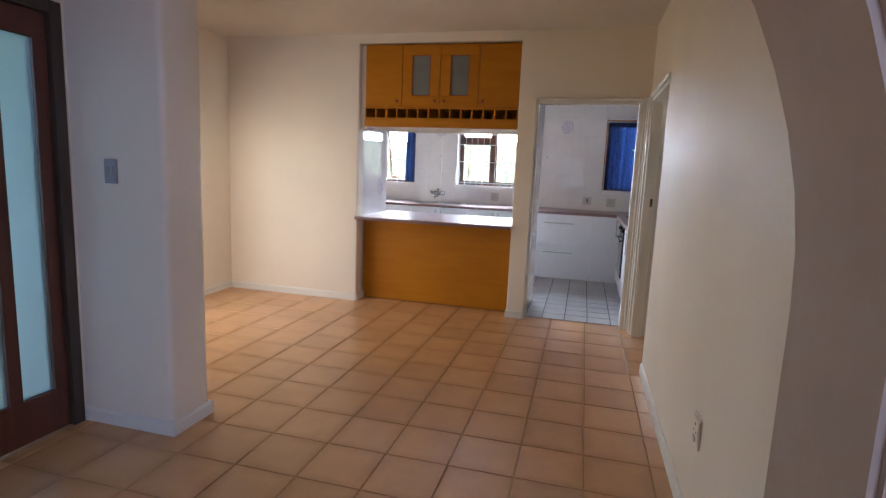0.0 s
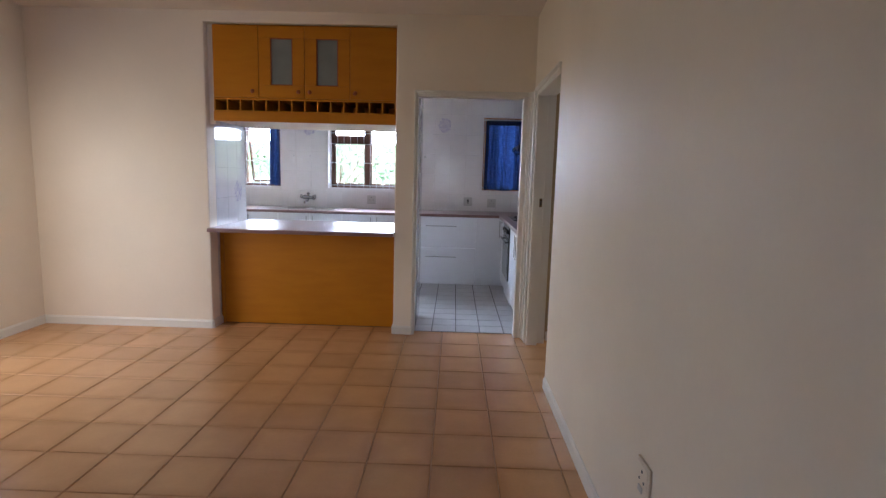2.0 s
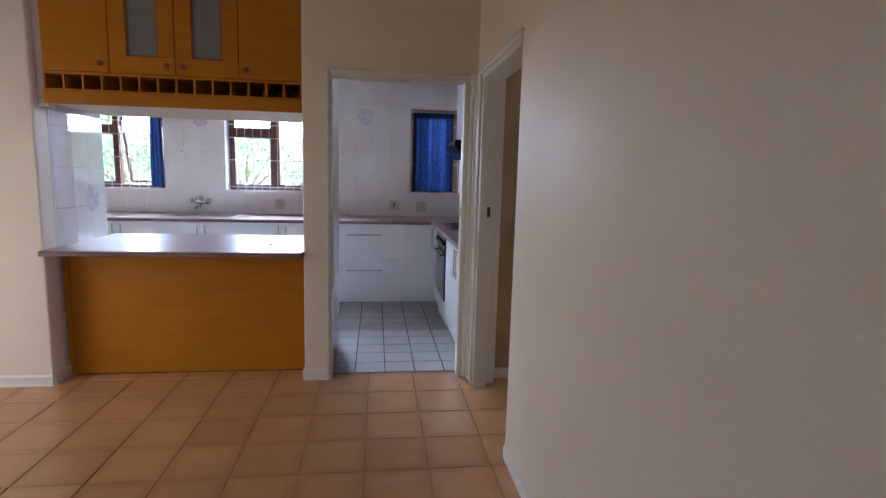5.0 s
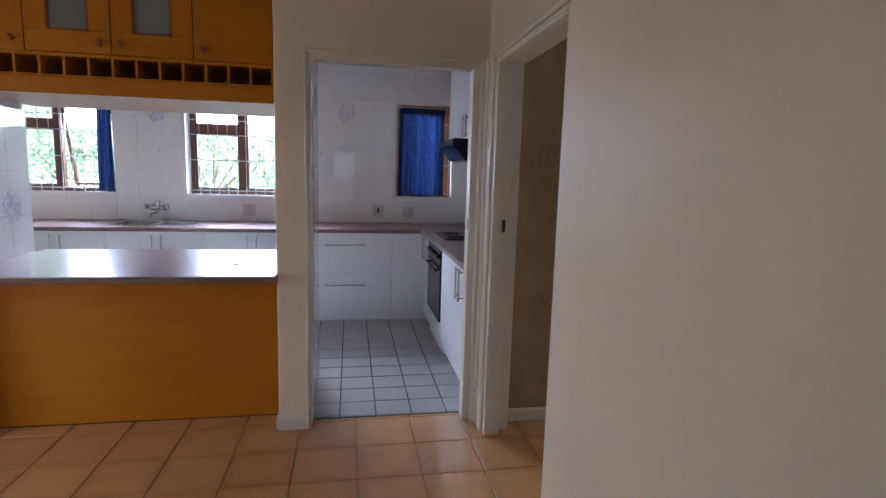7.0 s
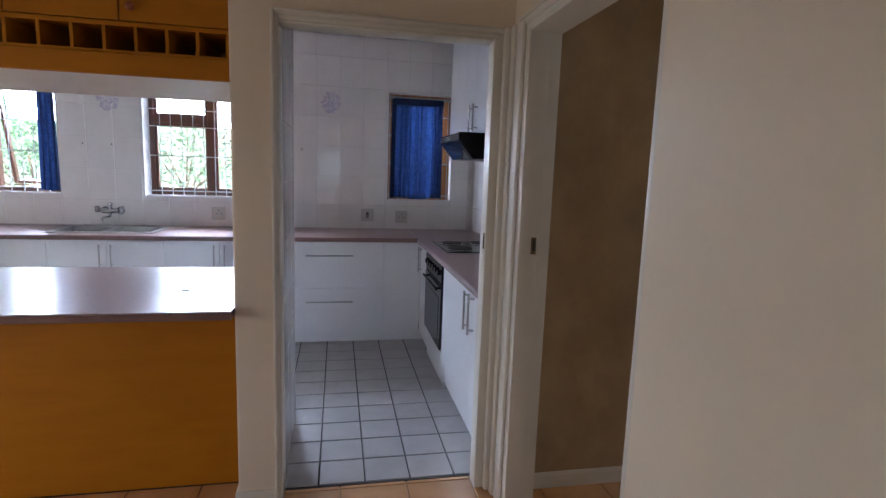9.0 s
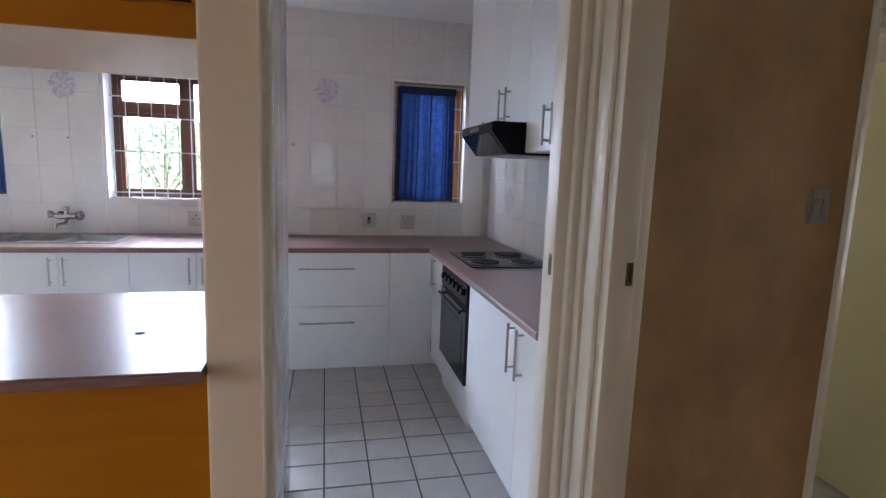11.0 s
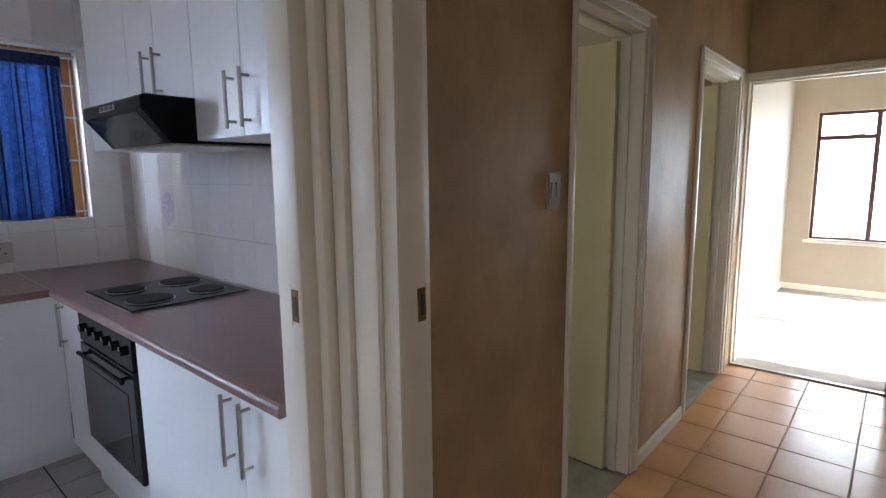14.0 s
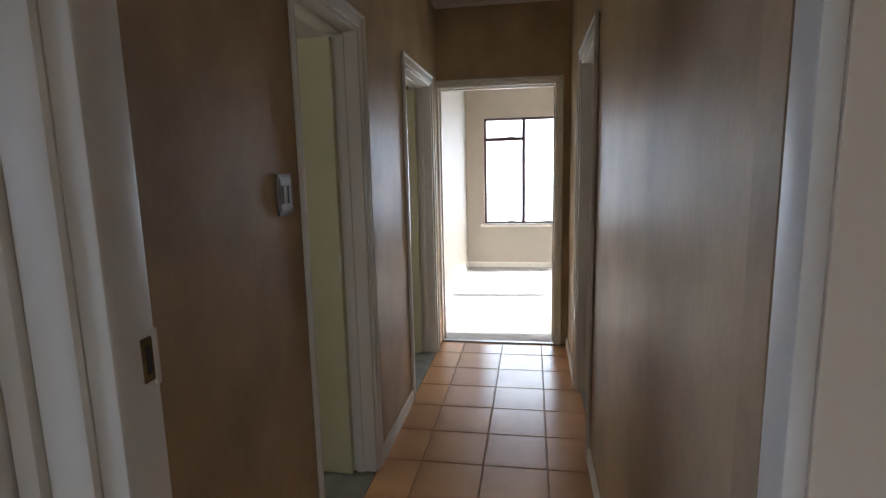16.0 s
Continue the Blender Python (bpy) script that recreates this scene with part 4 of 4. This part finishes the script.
prism(bm, [(2.06, 1.580), (2.06, 1.742), (1.50, 1.742), (1.49, 1.735), (1.49, 1.695), (1.585, 1.580)], 'y', 6.992, 7.598, 0.004)
part("body", bm, BLACK, hood)
bm = bmesh.new()
prism(bm, [(1.4945, 1.686), (1.5005, 1.691), (1.586, 1.5900), (1.580, 1.584)], 'y', 7.05, 7.54)
part("glass_flap", bm, HOODGLASS, hood, "smoky glass light cover")
slab("switch_strip", GREYPL, (1.4865, 1.4895, 7.23, 7.39, 1.706, 1.726), hood, 0.001)
for i in range(3):
    slab("switch", DARKPL, (1.483, 1.4866, 7.245 + i * 0.05, 7.275 + i * 0.05, 1.709, 1.723), hood, 0.001)
slab("filter", STEEL, (1.62, 2.02, 7.04, 7.55, 1.575, 1.5795), hood)

# hob
hob = thing("hob", "black four-plate electric hob set in the worktop", "hob")
slab("base", BLACK, (1.515, 2.025, 7.34, 7.94, WT1 + 0.0005, WT1 + 0.010), hob, 0.004)
slab("rim", STEEL, (1.511, 2.029, 7.336, 7.944, WT1 + 0.0002, WT1 + 0.003), hob, 0.001)
for x, y, r in ((1.645, 7.50, 0.092), (1.645, 7.79, 0.078), (1.895, 7.50, 0.078), (1.895, 7.79, 0.092)):
    bm = rod(bmesh.new(), (x, y, WT1 + 0.010), (x, y, WT1 + 0.018), r, 28)
    rod(bm, (x, y, WT1 + 0.018), (x, y, WT1 + 0.020), r * 0.9, 28)
    p = part("hot_plate", bm, PLATE, hob, smooth=True)
    part("plate_ring", rod(bmesh.new(), (x, y, WT1 + 0.0085), (x, y, WT1 + 0.0115), r + 0.008, 28), STEEL, p, smooth=True)

# sink and tap
sink = thing("sink", "inset steel sink with a drainer", "sink")
bm = bmesh.new()
for d in ((SX0 - 0.02, SX1 + 0.02, SY0 - 0.02, SY0 + 0.02), (SX0 - 0.02, SX1 + 0.02, SY1 - 0.02, SY1 + 0.02),
          (SX0 - 0.02, SX0 + 0.02, SY0 + 0.02, SY1 - 0.02), (SX1 - 0.02, SX1 + 0.02, SY0 + 0.02, SY1 - 0.02), (-1.12, -1.08, SY0 + 0.02, SY1 - 0.02)):
    box(bm, *d, WT1 + 0.0005, WT1 + 0.006)
part("rim", bm, STEEL, sink)
for a, b in ((SX0 + 0.02, -1.12), (-1.08, SX1 - 0.02)):
    bm = bmesh.new()
    box(bm, a, b, SY0 + 0.02, SY1 - 0.02, 0.76, 0.765)
    box(bm, a - 0.003, a, SY0 + 0.02, SY1 - 0.02, 0.76, WT1)
    box(bm, b, b + 0.003, SY0 + 0.02, SY1 - 0.02, 0.76, WT1)
    box(bm, a, b, SY0 + 0.017, SY0 + 0.02, 0.76, WT1)
    box(bm, a, b, SY1 - 0.02, SY1 - 0.017, 0.76, WT1)
    part("bowl", bm, STEEL, sink)

tap = thing("mixer_tap", "chrome wall-mounted mixer tap over the sink", "tap")
TX, TZ = -1.19, 1.055
bm = rod(bmesh.new(), (TX - 0.065, 8.80, TZ), (TX + 0.065, 8.80, TZ), 0.022, 16)
part("body", bm, CHROME, tap, smooth=True)
for s in (-1, 1):
    bm = rod(bmesh.new(), (TX + s * 0.06, 8.80, TZ), (TX + s * 0.06, 8.868, TZ), 0.014, 14)
    rod(bm, (TX + s * 0.06, 8.858, TZ), (TX + s * 0.06, 8.869, TZ), 0.034, 20)
    part("wall_flange", bm, CHROME, tap, smooth=True)
    bm = rod(bmesh.new(), (TX + s * 0.065, 8.80, TZ), (TX + s * 0.085, 8.79, TZ + 0.012), 0.016, 14, 0.02)
    ball(bm, (TX + s * 0.093, 8.785, TZ + 0.016), 0.028, (0.8, 1, 1))
    for q in range(4):
        t_ = radians(45 + 90 * q)
        ball(bm, (TX + s * 0.10, 8.785 + 0.024 * math.cos(t_), TZ + 0.016 + 0.024 * math.sin(t_)), 0.010)
    part("tap_handle", bm, CHROME, tap, smooth=True)
bm = rod(bmesh.new(), (TX, 8.80, TZ - 0.01), (TX, 8.78, TZ - 0.05), 0.012, 14)
rod(bm, (TX, 8.78, TZ - 0.05), (TX, 8.62, TZ - 0.045), 0.011, 14)
rod(bm, (TX, 8.62, TZ - 0.04), (TX, 8.615, TZ - 0.075), 0.012, 14)
part("spout", bm, CHROME, tap, smooth=True)
bm = rod(bmesh.new(), (TX, 8.80, TZ), (TX, 8.80, TZ + 0.05), 0.019, 14, 0.015)
ball(bm, (TX, 8.80, TZ + 0.058), 0.022, (1, 1, 0.75))
part("diverter", bm, CHROME, tap, smooth=True)


# sockets and switches
def socket(label, place, face, wide, high, kind, mat=PLASTIC):
    """A wall plate; face is the way it looks. kind: socket, isolator or switch."""
    root = thing("wall_socket" if kind == "socket" else "wall_switch", label, "socket" if kind == "socket" else "switch")
    w, h = wide / 2, high / 2
    slab("plate", mat, (-w, w, -0.009, 0, -h, h), root, 0.003)
    slab("surround", mat, (-w * 0.82, w * 0.82, -0.0115, -0.009, -h * 0.82, h * 0.82), root, 0.001)
    if kind == "socket":
        for x, z, r in ((0, h * 0.45, 0.006), (-w * 0.35, -h * 0.05, 0.005), (w * 0.35, -h * 0.05, 0.005)):
            part("pin_hole", rod(bmesh.new(), (x, -0.0125, z), (x, -0.011, z), r, 12), DARKPL, root)
        slab("rocker", PLASTIC, (-w * 0.3, w * 0.3, -0.0165, -0.0115, -h * 0.68, -h * 0.35), root, 0.0015)
    elif kind == "isolator":
        slab("rocker", DARKPL, (-0.012, 0.012, -0.019, -0.0115, -h * 0.45, h * 0.45), root, 0.003)
        slab("mark", PLASTIC, (-0.006, 0.006, -0.020, -0.019, -0.016, -0.004), root)
    else:
        for x in (-w * 0.38, w * 0.38):
            slab("rocker", mat, (x - w * 0.22, x + w * 0.22, -0.0165, -0.0115, -h * 0.42, h * 0.42), root, 0.0015)
    turn = {'-y': 0, '-x': -90, '+x': 90, '+y': 180}[face]
    root.matrix_world = Matrix.Translation(place) @ Euler((0, 0, radians(turn))).to_matrix().to_4x4()
    return root


socket("ivory cooker isolator switch with black rocker", (1.035, 8.868, 1.055), '-y', 0.12, 0.12, "isolator")
socket("ivory wall socket on white tiles", (1.365, 8.868, 1.042), '-y', 0.12, 0.12, "socket")
socket("ivory wall socket beside the sink window", (-0.315, 8.868, 1.045), '-y', 0.12, 0.12, "socket")
socket("grey double light switch by the front door", (-1.255, 3.029, 1.328), '-y', 0.075, 0.12, "switch", GREYPL)
socket("pewter double light switch on the taupe wall", (2.375, 5.939, 1.405), '-y', 0.09, 0.125, "switch", GREYPL)
socket("cream wall socket low on the long wall", (1.489, 3.06, 0.435), '-x', 0.11, 0.12, "socket", WALL)
bm = rod(bmesh.new(), (0.425, 8.869, 1.655), (0.425, 8.862, 1.655), 0.017, 16)
ball(bm, (0.425, 8.86, 1.655), 0.011, (1, 0.7, 1))
tagged(part("tile_hook", bm, PLASTIC, smooth=True), "small round hook stuck on a tile", "hook")


for x in (-1.405, -1.178):
    tagged(part("screw_hole", rod(bmesh.new(), (x, 8.8705, 1.63), (x, 8.868, 1.63), 0.006, 10), DARKPL), "small dark screw hole drilled in a tile", "screw hole")


# faded flower prints on single tiles
def flower_print(parent, basis, u, v, seed):
    rng = random.Random(seed)
    bm = bmesh.new()
    for k in range(150):
        a, r = rng.uniform(0, 2 * math.pi), 0.085 * math.sqrt(rng.random())
        cu, cv = r * math.cos(a), r * math.sin(a) * 1.15
        turn, ln, wd = rng.uniform(0, math.pi), rng.uniform(0.006, 0.016), rng.uniform(0.004, 0.008)
        pts = []
        for i in range(8):
            t = 2 * math.pi * i / 8
            p, q = ln * math.cos(t), wd * math.sin(t)
            pts.append(bm.verts.new((u + cu + p * math.cos(turn) - q * math.sin(turn), v + cv + p * math.sin(turn) + q * math.cos(turn), 0.0006 + 0.000008 * k)))
        bm.faces.new(pts)
    ob = part("flower_print", bm, FLOWER, parent, "faded mauve bouquet printed on a tile")
    ob.matrix_local = basis
    return ob


NORTH = plane_basis((0, 8.87, 0), (1, 0, 0), (0, 0, 1))
EAST = plane_basis((2.08, 0, 0), (0, -1, 0), (0, 0, 1))
HATCHW = plane_basis((-1.27, 0, 0), (0, 1, 0), (0, 0, 1))
HATCHE = plane_basis((0.515, 0, 0), (0, 1, 0), (0, 0, 1))
flower_print(wall_kitchen_north, NORTH, 0.685, 2.09, 1)
flower_print(wall_kitchen_north, NORTH, -1.19, 2.01, 2)
flower_print(wall_kitchen_east, EAST, -8.33, 1.275, 3)
flower_print(wall_hatch_west, HATCHW, 6.60, 1.20, 4)
flower_print(wall_hatch_east, HATCHE, 6.55, 1.90, 5)


# ---- garden ----
def leafy(name, label, base, height, spread, count, seed, leaf=0.16):
    """A tapered trunk with forked limbs and a crown of many single leaves in uneven clumps."""
    rng = random.Random(seed)
    root = thing(name, label, "tree", "garden trees")
    x, y, z = base
    bm = bmesh.new()
    tips = []
    fork = Vector((x + rng.uniform(-0.1, 0.1), y, z + height * 0.35))
    rod(bm, (x, y, z - 0.1), fork, 0.05, 8, 0.03)
    for _ in range(7):
        a = rng.uniform(0, 2 * math.pi)
        tip = fork + Vector((math.cos(a) * spread * rng.uniform(0.4, 0.9), math.sin(a) * spread * rng.uniform(0.4, 0.9), height * rng.uniform(0.15, 0.6)))
        rod(bm, fork, tip, 0.02, 6, 0.006)
        tips.append(tip)
    part("trunk", bm, BARK, root)
    verts, faces = [], []
    centres = tips + [fork + Vector((rng.gauss(0, spread * 0.5), rng.gauss(0, spread * 0.5), height * rng.uniform(-0.15, 0.55))) for _ in range(16)]
    for _ in range(count):
        c = rng.choice(centres)
        p = c + Vector((rng.gauss(0, 0.26), rng.gauss(0, 0.26), rng.gauss(0, 0.24)))
        q = Euler((rng.uniform(0, 6.3), rng.uniform(0, 6.3), rng.uniform(0, 6.3))).to_matrix()
        s = leaf * rng.uniform(0.5, 1.2)
        k = len(verts)
        for u, v, w in ((0, -1, 0), (0.3, -0.1, 0.08), (0, 1, 0), (-0.3, -0.1, 0.08)):
            verts.append(p + q @ Vector((u * s, v * s, w * s)))
        faces.append((k, k + 1, k + 2, k + 3))
    me = bpy.data.meshes.new("crown")
    me.from_pydata([tuple(v) for v in verts], [], faces)
    me.materials.append(LEAF)
    crown = new("crown", me)
    crown.parent = root
    tagged(crown, kind="stuff")
    return root


for i, (x, y, h, s) in enumerate(((-3.6, 12.4, 3.0, 1.1), (-1.7, 13.4, 3.2, 1.2), (0.0, 12.3, 2.8, 1.0), (1.9, 13.6, 3.2, 1.2), (-5.8, 14.2, 3.6, 1.4))):
    leafy("garden_tree", "sunlit green garden tree outside the kitchen", (x, y, -0.16), h, s, 3000, 20 + i, 0.06)
# Glowing sheets stand in for the bright view outside.
setting(slab("backdrop", GLOWHAZE, (-16, 14, 18.0, 18.1, -0.16, 7.0)), "glowing sheet standing in for pale green distance beyond the garden", "backdrop")
setting(slab("backdrop", GLOWHAZE, (12.5, 12.6, -4, 16, -0.16, 7.0)), "glowing sheet standing in for bright distance beyond the bedroom window", "backdrop")

# ---- tiles, piece by piece ----
FLOOR = plane_basis((0, 0, 0), (1, 0, 0), (0, 1, 0))
P = 0.315
X1 = 0.77 + 3 * P
tiles(floor_dining, FLOOR, (-2.79, X1, 1.70, 6.174), (P, P), (0.77, 6.055), 0.0040, 0.012, TERRA,
      [(-2.8, -1.5, 1.6, 3.03), (0.335, 2.0, 6.082, 6.2), (1.49, 2.0, 1.6, 4.80)], 0.003, 0.0012)
tiles(floor_hall, FLOOR, (X1, 5.115, 4.87, 5.94), (P, P), (0.77, 6.055), 0.0040, 0.012, TERRA, [], 0.003, 0.0012)
tiles(floor_kitchen, FLOOR, (-1.95, 1.53, 6.090, 8.26), (0.2195, 0.2090), (0.672, 6.100), 0.0075, 0.010, KTILE,
      [(-1.95, -1.27, 6.0, 6.8), (0.335, 0.51, 6.0, 6.8), (-1.27, 0.335, 6.0, 6.8)], 0.0025, 0.001)
PU, PV = 0.215, 0.272
tiles(wall_kitchen_north, NORTH, (-2.95, 2.02, 0.90, TOP), (PU, PV), (0.557, 1.147), 0.0022, 0.007, WTILE, [W1, W2, W3], 0.0012, 0.0007)
tiles(wall_kitchen_east, EAST, (-8.87, -6.125, 0.90, TOP), (PU, PV), (-8.87, 1.147), 0.0022, 0.007, WTILE, [], 0.0012, 0.0007)
tiles(wall_hatch_west, HATCHW, (6.125, 6.80, 0.90, 1.79), (PU, PV), (6.80, 1.147), 0.0022, 0.007, WTILE, [], 0.0012, 0.0007)
tiles(wall_hatch_east, HATCHE, (6.125, 6.80, 0.0, TOP), (PU, PV), (6.80, 1.147), 0.0022, 0.007, WTILE, [], 0.0012, 0.0007)
